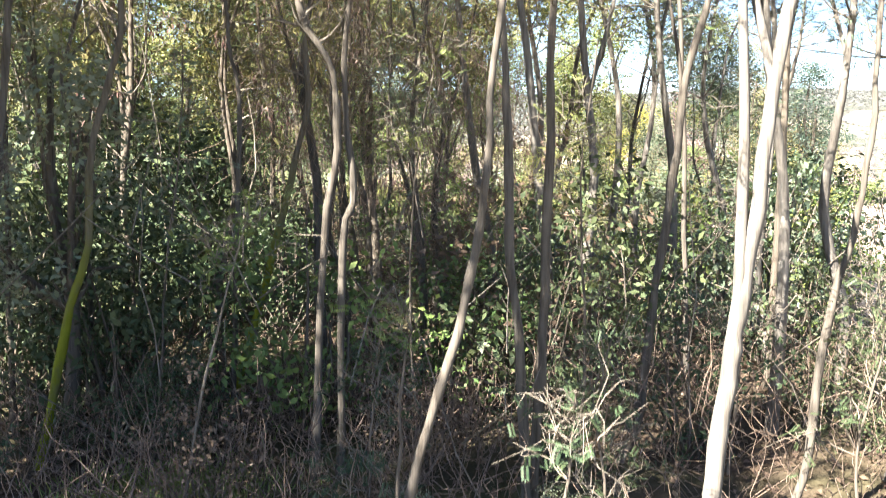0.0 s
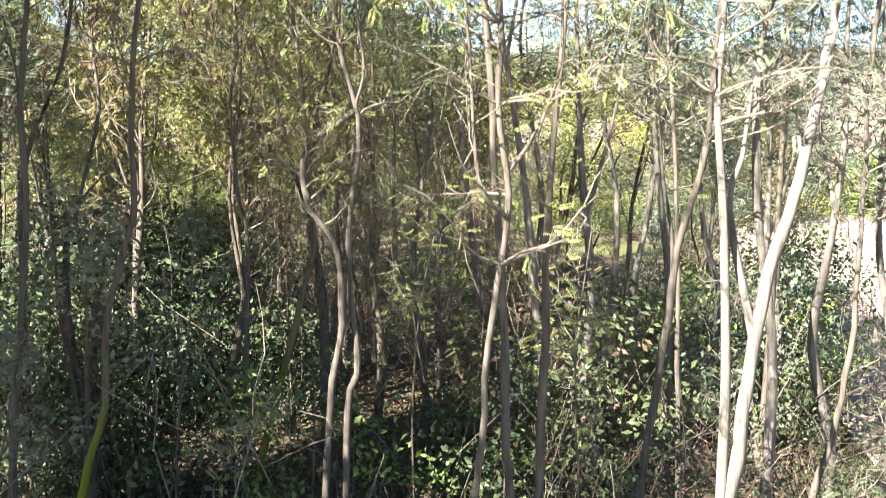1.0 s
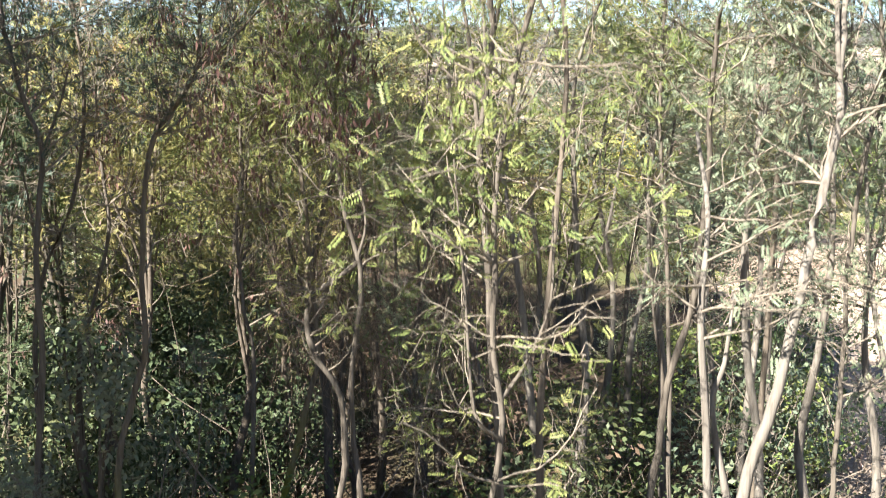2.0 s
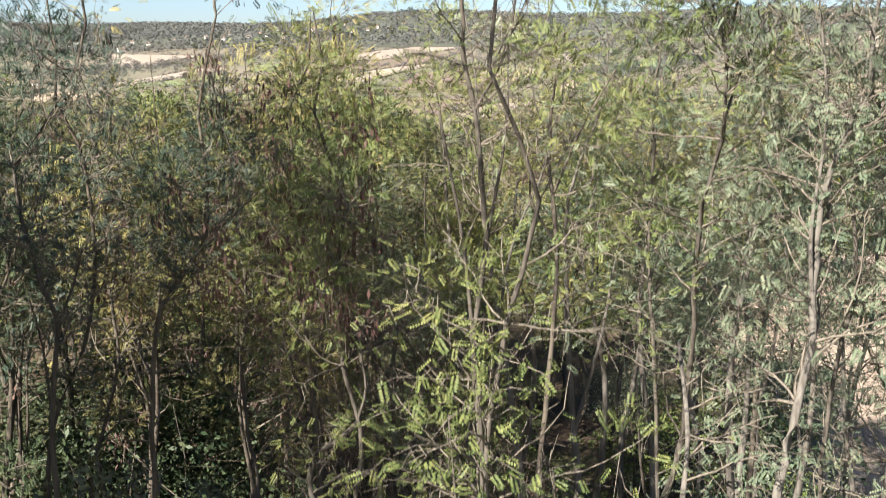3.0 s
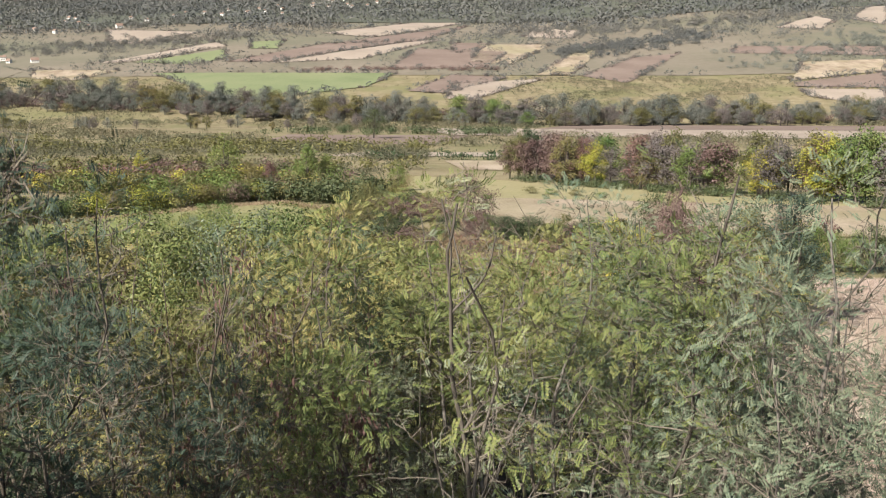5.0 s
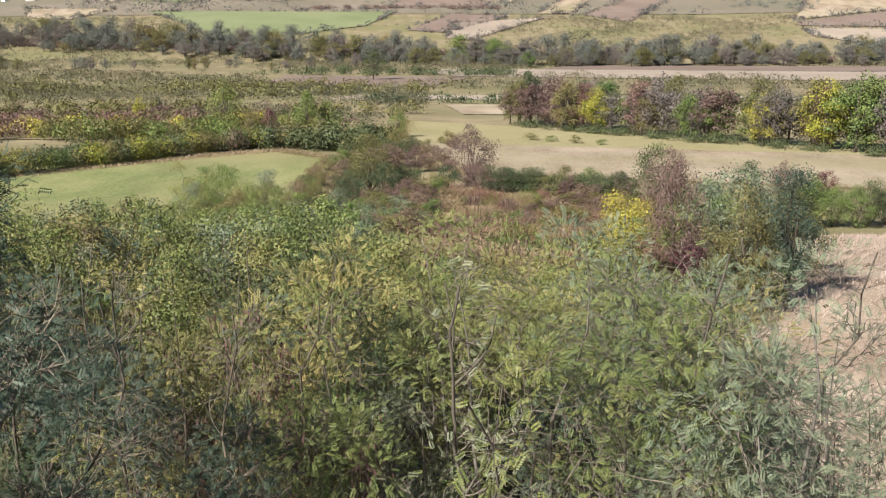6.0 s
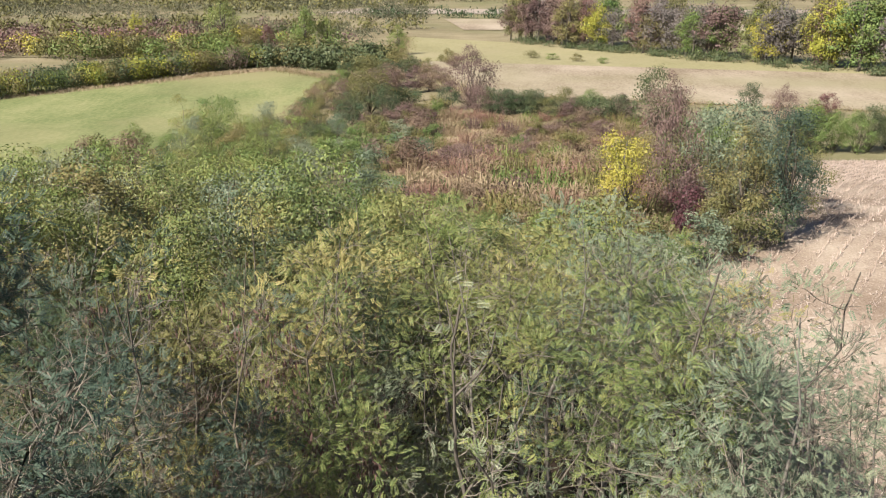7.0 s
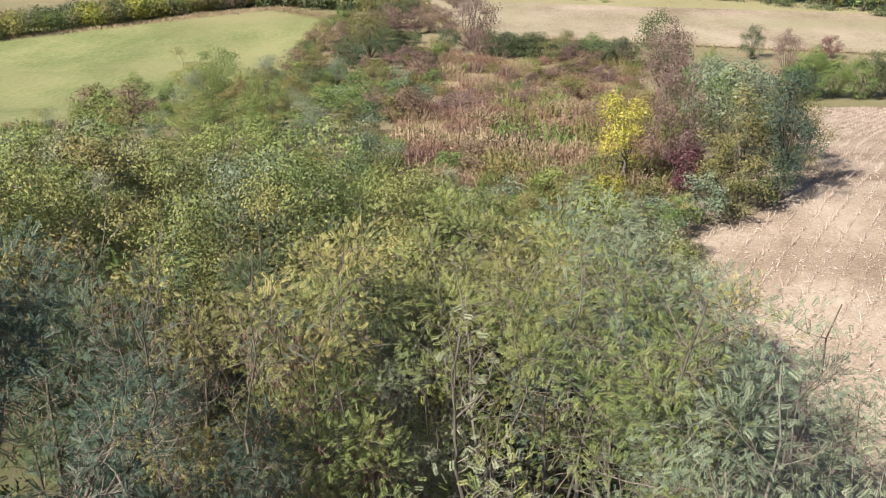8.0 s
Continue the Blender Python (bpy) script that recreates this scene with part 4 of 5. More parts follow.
# ---- shrubs and broad trees ----
def bush_pattern(name, seed, height, width, leaf_mat, n, leaf, label, category, trunk=0.0, clumps=26, bark_mat=BARK_DARK, group="shrubs of the slope"):
    """A bushy plant: stems from the foot, leaves gathered in uneven clumps with gaps between."""
    rng = np.random.default_rng(seed)
    ob = thing(name, 0, 0, 0, label, category, group)
    stems, crown = Geo(), Geo()
    c = rng.normal(0, 1, (clumps, 3))
    c /= np.linalg.norm(c, axis=1)[:, None]
    c *= rng.uniform(0.45, 1.0, clumps)[:, None]
    z0 = trunk * height
    centre = np.stack([c[:, 0] * width / 2, c[:, 1] * width / 2, z0 + (height - z0) * (0.5 + 0.47 * c[:, 2])], 1)
    centre[:, :2] *= (1 - 0.45 * np.clip((centre[:, 2:3] - 0.5 * height) / (0.5 * height), 0, 1))
    if trunk:
        p, r = stem_path([(0, 0, -0.1), (0.02 * height, 0, 0.3 * height), (-0.02 * height, 0.02 * height, 0.6 * height), (0, 0, 0.85 * height)], 0.022 * height, 0.006 * height, 3)
        tube(stems, p, r, 5)
        start = p[len(p) // 3]
    else:
        start = np.array((0, 0, -0.05))
    for q in centre[::3]:
        mid = (start + q) / 2 + rng.normal(0, 0.05 * width, 3)
        tube(stems, [start, mid, q], np.array([0.009, 0.006, 0.002]) * height, 3)
    part("trunk" if trunk else "stem_mass", stems, bark_mat, ob, kind="stuff")
    spread = 0.5 * (width * width * (height - z0) / clumps) ** (1 / 3)
    clump_leaves(crown, centre, spread * rng.uniform(0.6, 1.25, clumps), n, leaf, rng, 0.85)
    part("crown", crown, leaf_mat, ob, kind="stuff")
    ob["tall"] = float(height)
    return ob


used_kinds = set()
SHRUB_SMALL = {}


def plant(kind, x, y, h, turn=0.0, wide=1.0, label=""):
    if kind["tall"] == 2.0 and h > 3.1 and y < 135 and kind in SHRUB_SMALL:
        kind = SHRUB_SMALL[kind]
    s = h / kind["tall"]
    m = pose(x, y, float(land(x, y)) + 0.02, 0, 0, turn) @ Matrix.Diagonal((s * wide, s * wide, s, 1))
    ob = copy_thing(kind, m) if kind.name in used_kinds else kind
    used_kinds.add(kind.name)
    ob.matrix_basis = m
    return tagged(ob, label) if label else ob


SHRUB = {}
for i, (key, mat, lab) in enumerate([
        ("dark", LEAF_DARK, "dense dark green shrub on the slope"), ("olive", LEAF_OLIVE, "olive-brown autumn shrub on the slope"),
        ("green", LEAF_GREEN, "fresh green shrub on the slope"), ("yellow", LEAF_YELLOW, "bright yellow shrub in autumn leaf"),
        ("red", LEAF_RED, "dark red shrub in autumn leaf"), ("mauve", LEAF_MAUVE, "half-bare mauve-brown shrub with thin twigs"), ("grey", LEAF_BLUISH, "grey-green willow shrub on the slope"), ("dry", LEAF_BROWN, "dry brown shrub on the slope")]):
    SHRUB[key] = [bush_pattern("shrub", 200 + 2 * i + j, 2.0, 2.0 - 0.3 * j, mat, 1900, 0.088, lab, "shrub") for j in range(2)] + [bush_pattern("shrub", 260 + i, 5.0, 4.2, mat, 6000, 0.115, lab, "shrub", 0, 60)]
TREE = {}
for i, (key, mat, lab) in enumerate([
        ("dark", LEAF_DARK, "dark green broad-leaved tree in a hedge"), ("olive", LEAF_OLIVE, "olive tree turning to autumn brown"),
        ("green", LEAF_GREEN, "yellow-green broad-leaved tree in a hedge"), ("red", LEAF_RUST, "rust-red autumn tree in a hedge"), ("mauve", LEAF_MAUVE, "half-bare brownish tree in a hedge"), ("grey", LEAF_WILLOW_HAZE, "grey-green poplar-like tree in the valley, muted in colour for haze"), ("dusk", LEAF_DUSK, "dark grey-brown half-bare tree in a hedge"),
        ("yellow", LEAF_YELLOW, "bright yellow tree in autumn leaf")]):
    TREE[key] = [bush_pattern("tree", 300 + 2 * i + j, 9.0, 6.8 - 1.2 * j, mat, 3600, 0.27, lab, "tree", 0.02, 60, BARK_GREY, "trees of the hedges") for j in range(2)]

for small, other, big in SHRUB.values():
    SHRUB_SMALL[small] = SHRUB_SMALL[other] = big

# single trees and shrubs about the fallow patch and the hay field
ytree = bush_pattern("tree", 401, 3.7, 2.3, LEAF_YELLOW, 4800, 0.075, "small bright yellow tree with a pale thin trunk", "tree", 0.3, 26, BARK_PALE)
plant(ytree, 7.9, 42.4, 4.9)
dark_tree = bush_pattern("tree", 402, 5.4, 3.4, LEAF_SHADE_TEAL, 10000, 0.088, "dense blue-green tree at the stubble's edge", "tree", 0.06, 40, BARK_DARK)
plant(dark_tree, 14.5, 41.4, 6.0)
olive_tree = bush_pattern("tree", 403, 5.0, 3.0, LEAF_OLIVE, 8500, 0.088, "olive-brown tree leaning on a blue-green one", "tree", 0.06, 36, BARK_DARK)
plant(olive_tree, 12.5, 41.0, 5.4)
dome_tree = bush_pattern("tree", 405, 6.2, 6.6, LEAF_DARK, 4600, 0.2, "dark dome-shaped tree standing alone", "tree", 0, 60, BARK_DARK)
plant(dome_tree, 23.2, 110, 6.6)
maroon = bush_pattern("shrub", 404, 2.3, 1.9, LEAF_RED, 2000, 0.105, "dark maroon shrub among olive bushes", "shrub", 0, 24, BARK_DARK)
plant(maroon, 10.4, 41.6, 2.6)
for key, j, x, y, h, wd, lab in [
        ("mauve", 0, 11.0, 46.6, 6.2, 0.55, "half-bare brownish tree behind a yellow one"), ("mauve", 1, 10.7, 42.5, 3.1, 0.8, ""), ("olive", 1, 16.8, 47.5, 4.5, 1.0, ""),
        ("grey", 0, 14.6, 50.0, 6.0, 1.2, ""), ("green", 0, 3.4, 38.2, 1.9, 1.2, ""), ("olive", 0, 5.2, 38.6, 2.2, 1.1, ""), ("green", 1, 6.8, 38.4, 1.7, 1.4, ""), ("yellow", 1, 7.0, 41.0, 1.5, 1.3, ""), ("olive", 1, 8.6, 39.2, 2.0, 1.3, ""), ("green", 0, 9.4, 37.6, 1.8, 1.3, ""), ("grey", 0, 8.2, 36.6, 2.2, 1.2, ""), ("olive", 0, 12.2, 39.2, 2.2, 1.3, ""), ("grey", 1, 10.6, 38.6, 2.4, 1.2, ""), ("grey", 0, 7.4, 33.6, 2.0, 1.1, ""), ("olive", 1, 7.2, 30.5, 1.8, 1.2, ""), ("dry", 1, 9.0, 35.4, 1.3, 1.5, ""), ("green", 1, 12.0, 52.0, 3.0, 0.8, ""), ("olive", 0, 7.2, 42.0, 1.6, 1.3, ""), ("green", 0, 4.6, 40.5, 2.0, 1.2, ""),
        ("green", 1, 6.0, 40.0, 1.7, 1.4, ""), ("olive", 1, 11.4, 40.6, 2.4, 1.1, ""), ("dry", 0, 9.9, 46.5, 1.6, 1.2, ""), ("grey", 1, 2.6, 38.8, 2.2, 1.2, ""), ("dark", 0, 13.6, 40.5, 2.4, 1.1, ""),
        ("olive", 0, -8.6, 122, 7.2, 1.1, "tall olive shrub with rusty lower leaves"), ("red", 0, -11.5, 119, 3.0, 0.9, ""), ("dark", 1, -6.6, 118, 4.4, 1.2, ""), ("mauve", 0, 3.6, 128, 8.0, 1.1, "half-bare reddish brown tree by the hay field"),
        ("mauve", 1, -3.8, 142, 4.0, 1.0, ""), ("dark", 0, 7.6, 121, 3.4, 1.6, ""), ("dark", 1, 11, 122, 3.2, 1.6, ""), ("olive", 0, 14.2, 121, 3.4, 1.6, ""), ("green", 0, 17.2, 119, 3.4, 1.6, ""), ("mauve", 0, 20, 116, 3.3, 1.5, ""),
        ("mauve", 1, 20.6, 94, 7.6, 0.9, ""), ("dark", 1, 36, 121, 4.4, 0.95, "dark upright shrub by the hay field"), ("mauve", 0, 36, 108, 5.2, 0.85, ""), ("red", 1, 45.4, 121, 3.0, 1.2, "dark red shrub by the hay field"),
        ("green", 0, 26, 100, 4.0, 1.0, ""), ("grey", 0, 23, 88, 5.0, 1.1, ""), ("grey", 1, 20.5, 80, 5.2, 1.0, ""), ("dark", 0, -4.4, 124, 3.1, 1.5, ""), ("dark", 1, 0.5, 126, 3.2, 1.5, ""),
        ("olive", 1, -19, 79, 4.2, 1.4, ""), ("green", 0, -22.5, 74, 3.6, 1.0, ""), ("dark", 1, -17.4, 76, 4.0, 1.2, ""), ("dry", 0, -25.5, 72, 2.4, 1.2, ""), ("olive", 0, -12.8, 106, 4.0, 1.0, ""), ("grey", 1, -10.4, 100, 3.2, 1.1, ""), ("green", 1, -8, 94, 3.0, 1.1, "")]:
    plant(SHRUB[key][j], x, y, h, 40 * j + x * 13, wd, lab)

rng = np.random.default_rng(21)


def row_of(kinds, keys, x0, y0, x1, y1, count, h0, h1, jitter, wide=1.0):
    for i in range(count):
        f = (i + rng.uniform(-0.3, 0.3)) / max(1, count - 1)
        key = keys[int(rng.integers(len(keys)))]
        plant(kinds[key][int(rng.integers(2))], x0 + (x1 - x0) * f + rng.normal(0, jitter), y0 + (y1 - y0) * f + rng.normal(0, jitter), rng.uniform(h0, h1), rng.uniform(0, 360), wide * rng.uniform(0.85, 1.2))


# the bushy strip between the grove, the fallow and the meadow
row_of(SHRUB, ["green", "olive", "grey", "dark"], -20, 68, -11, 96, 22, 1.8, 3.4, 2.6, 1.2)
row_of(SHRUB, ["green", "olive", "dry", "green"], -23, 64, -14, 84, 16, 1.5, 2.8, 1.8, 1.4)
row_of(SHRUB, ["green", "olive", "grey", "green"], -14, 62, -3, 98, 36, 1.6, 3.0, 2.0, 1.2)
row_of(SHRUB, ["olive", "dry", "mauve", "green"], -9, 100, -1, 120, 16, 1.5, 2.8, 2.0, 1.2)
row_of(SHRUB, ["green", "grey", "olive"], 12, 52, 22, 78, 16, 2.5, 4.2, 1.3, 1.1)
row_of(SHRUB, ["olive", "dry", "mauve", "dark"], -14, 112, -7, 172, 26, 1.8, 4.0, 2.2, 1.3)
row_of(SHRUB, ["dry", "olive", "mauve"], -4, 126, 0, 186, 16, 1.2, 3.0, 2.0, 1.4)
row_of(SHRUB, ["dark", "olive", "dark", "mauve"], 4, 123, 21, 114, 16, 2.2, 3.6, 0.8, 1.4)
row_of(SHRUB, ["olive", "dark", "green"], -22, 74, -12, 101, 12, 0.8, 2.2, 1.4, 1.5)
row_of(SHRUB, ["mauve", "dry", "red", "olive", "mauve"], 0, 74, 17, 112, 30, 1.2, 2.6, 3.2, 1.4)
row_of(SHRUB, ["olive", "mauve", "dark", "dry"], -4, 54, -3, 118, 22, 1.2, 2.6, 1.2, 1.3)
row_of(SHRUB, ["olive", "green", "olive", "dry"], -1, 45, 10, 48, 14, 0.7, 1.5, 1.6, 1.5)
row_of(SHRUB, ["olive", "green", "dry", "dark"], -16.5, 76, -14.5, 156, 26, 1.5, 3.2, 1.2, 1.3)
# hedge along the near side of the stubble's far end
row_of(SHRUB, ["green", "dark", "dark"], 31, 93, 62, 93, 22, 3.6, 5.0, 0.8, 1.2)
# hedge behind the meadow
# autumn scrub beyond it
plant(TREE["green"][0], -45.6, 219, 11.5, 20, 0.9, "large round yellow-green tree above the scrub")
plant(TREE["green"][1], -26.5, 203, 9.6, 70, 0.9, "bright green tree behind the hedge")
plant(TREE["green"][1], -23.0, 206, 7.6, 10, 0.9)
plant(TREE["green"][0], -8.7, 203, 6.0, 10, 1.0, "yellow-green round tree by the hay field")
plant(TREE["yellow"][1], -67.5, 233, 7.5, 10, 0.7)
plant(TREE["red"][1], -34, 206, 6.5, 10, 0.9)
plant(TREE["olive"][0], -38, 207, 6.5, 100, 0.9)
plant(TREE["dark"][0], -35, 526, 16, 50, 1.2, "lone dark round tree in the fields")
# the row of autumn trees behind the hay field
row_of(TREE, ["dusk", "olive", "red", "green", "mauve", "green", "olive", "dusk", "yellow"], 15.5, 241, 84, 145, 44, 8.5, 13.0, 1.4, 1.1)
row_of(TREE, ["dusk", "mauve", "olive", "dark"], 20, 246, 86, 152, 30, 9.0, 13.0, 1.6, 1.1)
plant(SHRUB["olive"][0], 16.5, 196, 1.6, 0, 2.2), plant(SHRUB["green"][0], 20, 192, 1.4, 0, 2.2), plant(SHRUB["olive"][1], 24, 188, 1.6, 0, 2.2), plant(SHRUB["green"][1], 28, 184, 1.3, 0, 2.2)
# valley trees
for dy, keys, low, high in ((0, ["grey", "grey", "dusk", "grey", "olive"], 12, 23), (-26, ["grey", "dusk", "olive", "grey"], 7, 15)):
    row_of(TREE, keys, -390, 905 + dy, -130, 848 + dy, 44, low, high, 9.0, 1.5)
    row_of(TREE, keys, -150, 845 + dy, -5, 800 + dy, 30, low, high, 8.0, 1.5)
    row_of(TREE, keys + ["green"], 0, 800 + dy, 60, 760 + dy, 14, low, high, 7.0, 1.5)
    row_of(TREE, keys, 60, 770 + dy, 345, 800 + dy, 50, low, high, 8.0, 1.5)
row_of(TREE, ["olive", "grey", "dusk"], -320, 640, -60, 700, 26, 6, 11, 22.0, 1.1)

# ---- woods and hedges of the far hills ----
HOUSE_SPOTS = [(-618, 1629, 0), (-633, 1805, 0), (-668, 1926, 1), (-597, 1765, 0), (-690, 1713, 1), (-501, 1666, 2), (-486, 1767, 0), (-465, 1864, 1), (-500, 1215, 0), (-484, 1191, 1), (-456, 1193, 2),
               (-320, 1937, 0), (-289, 2162, 0), (-309, 2460, 1), (-234, 2287, 0), (-345, 1905, 2), (-280, 1871, 1), (-250, 2362, 0), (-153, 2157, 1), (-137, 2224, 0), (-85, 2311, 1), (530, 1933, 1), (827, 2301, 0),
               (833, 2246, 1), (-576, 1596, 0), (-466, 1950, 1), (-378, 1843, 0), (-252, 2084, 0), (-196, 2196, 1), (-560, 1702, 1), (-533, 1840, 0), (-640, 1880, 0), (-420, 1900, 0), (-350, 2050, 1), (-300, 2010, 0), (-270, 2240, 1), (-215, 2330, 0), (-180, 2105, 0), (-110, 2190, 1), (-330, 2150, 0), (-400, 2010, 1), (-225, 2120, 2), (-265, 2180, 0)]
plans = [np.array(cs, float) for _, _, *cs in FAR_FIELDS]


def in_field(x, y, grow=0.0):
    hit = np.zeros(len(x), bool)
    for q in plans:
        inside = np.ones(len(x), bool)
        for a, b in zip(q, np.roll(q, -1, 0)):
            e = b - a
            inside &= (e[0] * (y - a[1]) - e[1] * (x - a[0])) / np.linalg.norm(e) > -grow
        hit |= inside
    return hit


def woods(name, label, y0, y1, step, h0, h1, quads, keep, seed, mat, limit=lambda y: 1e6, wide=0.36, thin=lambda y: 0 * y):
    rng = np.random.default_rng(seed)
    ys, xs = [], []
    y = y0
    while y < y1:
        n = int(0.9 * y / step)
        xs.append((np.arange(n) - n / 2 + rng.uniform(-0.5, 0.5, n)) * step)
        ys.append(y + rng.uniform(-0.6, 0.6, n) * step)
        y += step * 1.25
    x, y = np.concatenate(xs), np.concatenate(ys)
    dens = np.sin(x / 61 + 1.3 * np.sin(y / 90)) + np.sin(y / 53 + 1.7 * np.sin(x / 120)) + rng.normal(0, 0.5, len(x))
    ok = ~in_field(x, y, 0.002 * y0) & (dens > keep + thin(y)) & (x < limit(y))
    for hx, hy, _ in HOUSE_SPOTS:
        ok &= ~((np.abs(x - hx) < 11) & (y < hy + 12) & (y > hy - 60))
    x, y = x[ok], y[ok]
    n = len(x)
    h = rng.uniform(h0, h1, n) * (0.75 + 0.35 * np.sin(x / 17 + 2 * np.sin(y / 23)))
    z = land(x, y)
    geo = Geo()
    clump_leaves(geo, np.stack([x, y, z + h * 0.4], 1), h * wide, n * quads, 2.2 * wide * float(h.mean()) / quads ** 0.5, rng, 0.5 / wide, 0.0, 0.6)
    return tagged(new(name, geo.mesh(name, mat)), label, "woods", kind="stuff")


# these woods get their haze from the greyed leaf colour
woods("far_woods", "autumn woods on the far hills, greyed in colour for haze", 1060, 1700, 10.0, 4.0, 11.0, 12, -0.9, 5, LEAF_FAR_HAZE, wide=0.62, thin=lambda y: np.interp(y, [1050, 1400, 1600], [1.7, 1.1, 0.0]))
woods("far_woods", "closed woods along the hilltops, greyed in colour for haze", 1580, 3300, 12.5, 7.0, 15.0, 11, -1.5, 15, LEAF_FAR_HAZE, wide=0.8, thin=lambda y: np.interp(y, [1580, 1800], [1.0, 0.0]))
woods("slope_scrub", "olive and rusty scrub running down the slope", 242, 440, 3.4, 1.2, 3.4, 48, -1.5, 8, LEAF_SCRUB, lambda y: np.interp(y, [200, 250, 300, 430], [-30, -14, -6, -6]), 0.95)
woods("valley_scrub", "patchy scrub and hedges on the valley floor", 430, 1040, 6.0, 1.6, 4.6, 30, -0.6, 6, LEAF_SCRUB, wide=1.0)


def thicket(name, label, x0, y0, x1, y1, count, h0, h1, jitter, wide, mat, seed, fine=1.0):
    """A far line of bushes, joined."""
    rng = np.random.default_rng(seed)
    f = rng.random(count)
    x, y = x0 + (x1 - x0) * f + rng.normal(0, jitter, count), y0 + (y1 - y0) * f + rng.normal(0, jitter, count)
    h = rng.uniform(h0, h1, count)
    geo = Geo()
    clump_leaves(geo, np.stack([x, y, land(x, y) + h * 0.4], 1), h * 0.5 * wide, int(count * 95 * fine ** 2), 0.23 * float(h.mean()) / fine, rng, 0.95 / wide)
    return tagged(new(name, geo.mesh(name, mat)), label, "scrub", kind="stuff")


thicket("autumn_scrub", "rust-red scrub beyond the hedge", -125, 200, -45, 235, 110, 2.2, 4.6, 7.0, 1.3, LEAF_RUST, 81, 1.4)
thicket("autumn_scrub", "pale brown scrub beyond the hedge", -115, 196, -35, 232, 90, 2.0, 4.2, 7.0, 1.4, LEAF_BROWN, 82, 1.4)
thicket("autumn_scrub", "scattered yellow scrub beyond the hedge", -110, 200, -30, 230, 60, 2.0, 4.8, 6.0, 1.2, LEAF_YELLOW, 83, 1.4)
# dark leaf along the meadow hedge's foot paints the shade under its bushes
thicket("hedge_foot", "lower growth of the meadow hedge, coloured dark for its shade", -68, 138, -24, 191, 110, 1.6, 3.4, 1.0, 1.5, LEAF_DARK, 84, 1.5)
thicket("hedge_foot", "dark lower growth under the autumn trees", 14.5, 237, 82, 141, 90, 1.2, 2.4, 0.7, 1.7, LEAF_DARK, 85, 1.4)
thicket("autumn_scrub", "olive and brown scrub on the slope", -170, 262, -20, 270, 90, 2.6, 5.0, 16.0, 1.6, LEAF_OLIVE, 71)
thicket("autumn_scrub", "reddish autumn scrub on the slope", -150, 235, -40, 262, 60, 2.0, 4.0, 9.0, 1.6, LEAF_MAUVE, 72)
thicket("autumn_scrub", "mixed scrub down the slope", -240, 380, -20, 400, 120, 3.0, 6.0, 30.0, 1.8, LEAF_OLIVE, 73)
thicket("hedgerow", "low dark hedgerow between hay fields", -20, 318, 160, 308, 80, 2.2, 4.2, 3.0, 1.8, LEAF_DARK, 74)
thicket("hedgerow", "low hedgerow between valley fields", -95, 600, 40, 585, 60, 3.0, 6.0, 8.0, 1.6, LEAF_DARK, 75)
for mat, lab, count, seed in ((LEAF_OLIVE, "olive bushes of the meadow hedge", 26, 90), (LEAF_DARK, "dark green bushes of the meadow hedge", 22, 91), (LEAF_YELLOW, "yellow bushes of the meadow hedge", 16, 92), (LEAF_MAUVE, "half-bare bushes of the meadow hedge", 16, 93), (LEAF_GREEN, "green bushes of the meadow hedge", 16, 94)):
    thicket("hedge_bushes", lab, -62, 132, -28, 186, count, 2.4, 4.4, 0.9, 1.2, mat, seed, 3.0)
thicket("hedge_bushes", "tall dark bushes at the meadow's corner", -27, 176, -8, 170, 26, 3.2, 5.5, 1.6, 1.0, LEAF_DARK, 95, 2.2)
thicket("hedge_bushes", "tall olive bushes at the meadow's corner", -25, 178, -8, 172, 14, 3.0, 5.5, 1.6, 1.0, LEAF_OLIVE, 96, 2.2)
thicket("autumn_scrub", "tall olive autumn scrub", -70, 196, -24, 214, 26, 3.0, 5.5, 5.0, 1.2, LEAF_OLIVE, 97, 2.0)
thicket("autumn_scrub", "tall green scrub among the rusty bushes", -70, 196, -24, 214, 18, 3.0, 5.5, 5.0, 1.2, LEAF_GREEN, 98, 2.0)
thicket("low_scrub", "low brown scrub of the fallow", 0, 56, 16, 112, 34, 0.6, 1.5, 3.2, 1.4, LEAF_BROWN, 99, 1.8)
thicket("low_scrub", "low mauve scrub of the fallow", 0, 50, 15, 112, 34, 0.6, 1.5, 3.2, 1.4, LEAF_MAUVE, 100, 1.8)
thicket("hedgerow", "bushes under the valley trees", -390, 885, 340, 790, 200, 4, 8, 10.0, 1.7, LEAF_MAUVE, 76)
thicket("copse", "copse on the far slope, greyed in colour for haze", 150, 1240, 330, 1420, 190, 5, 11, 26.0, 1.3, LEAF_FAR_HAZE, 61)
thicket("copse", "copse above the far fields, greyed in colour for haze", 60, 1500, 520, 1560, 240, 5, 10, 34.0, 1.4, LEAF_FAR_HAZE, 62)
thicket("copse", "bushy slope beside the far fields", -520, 1290, -250, 1480, 200, 4, 9, 40.0, 1.4, LEAF_FAR_HAZE, 63)
thicket("copse", "willowy bushes beside the far fields, muted in colour for haze", 330, 1120, 560, 1330, 150, 4, 8, 40.0, 1.4, LEAF_WILLOW_HAZE, 64)
thicket("hedgerow", "low hedgerow above the green field", -150, 1096, 60, 1100, 70, 3, 6, 4.0, 1.6, LEAF_MAUVE, 77)


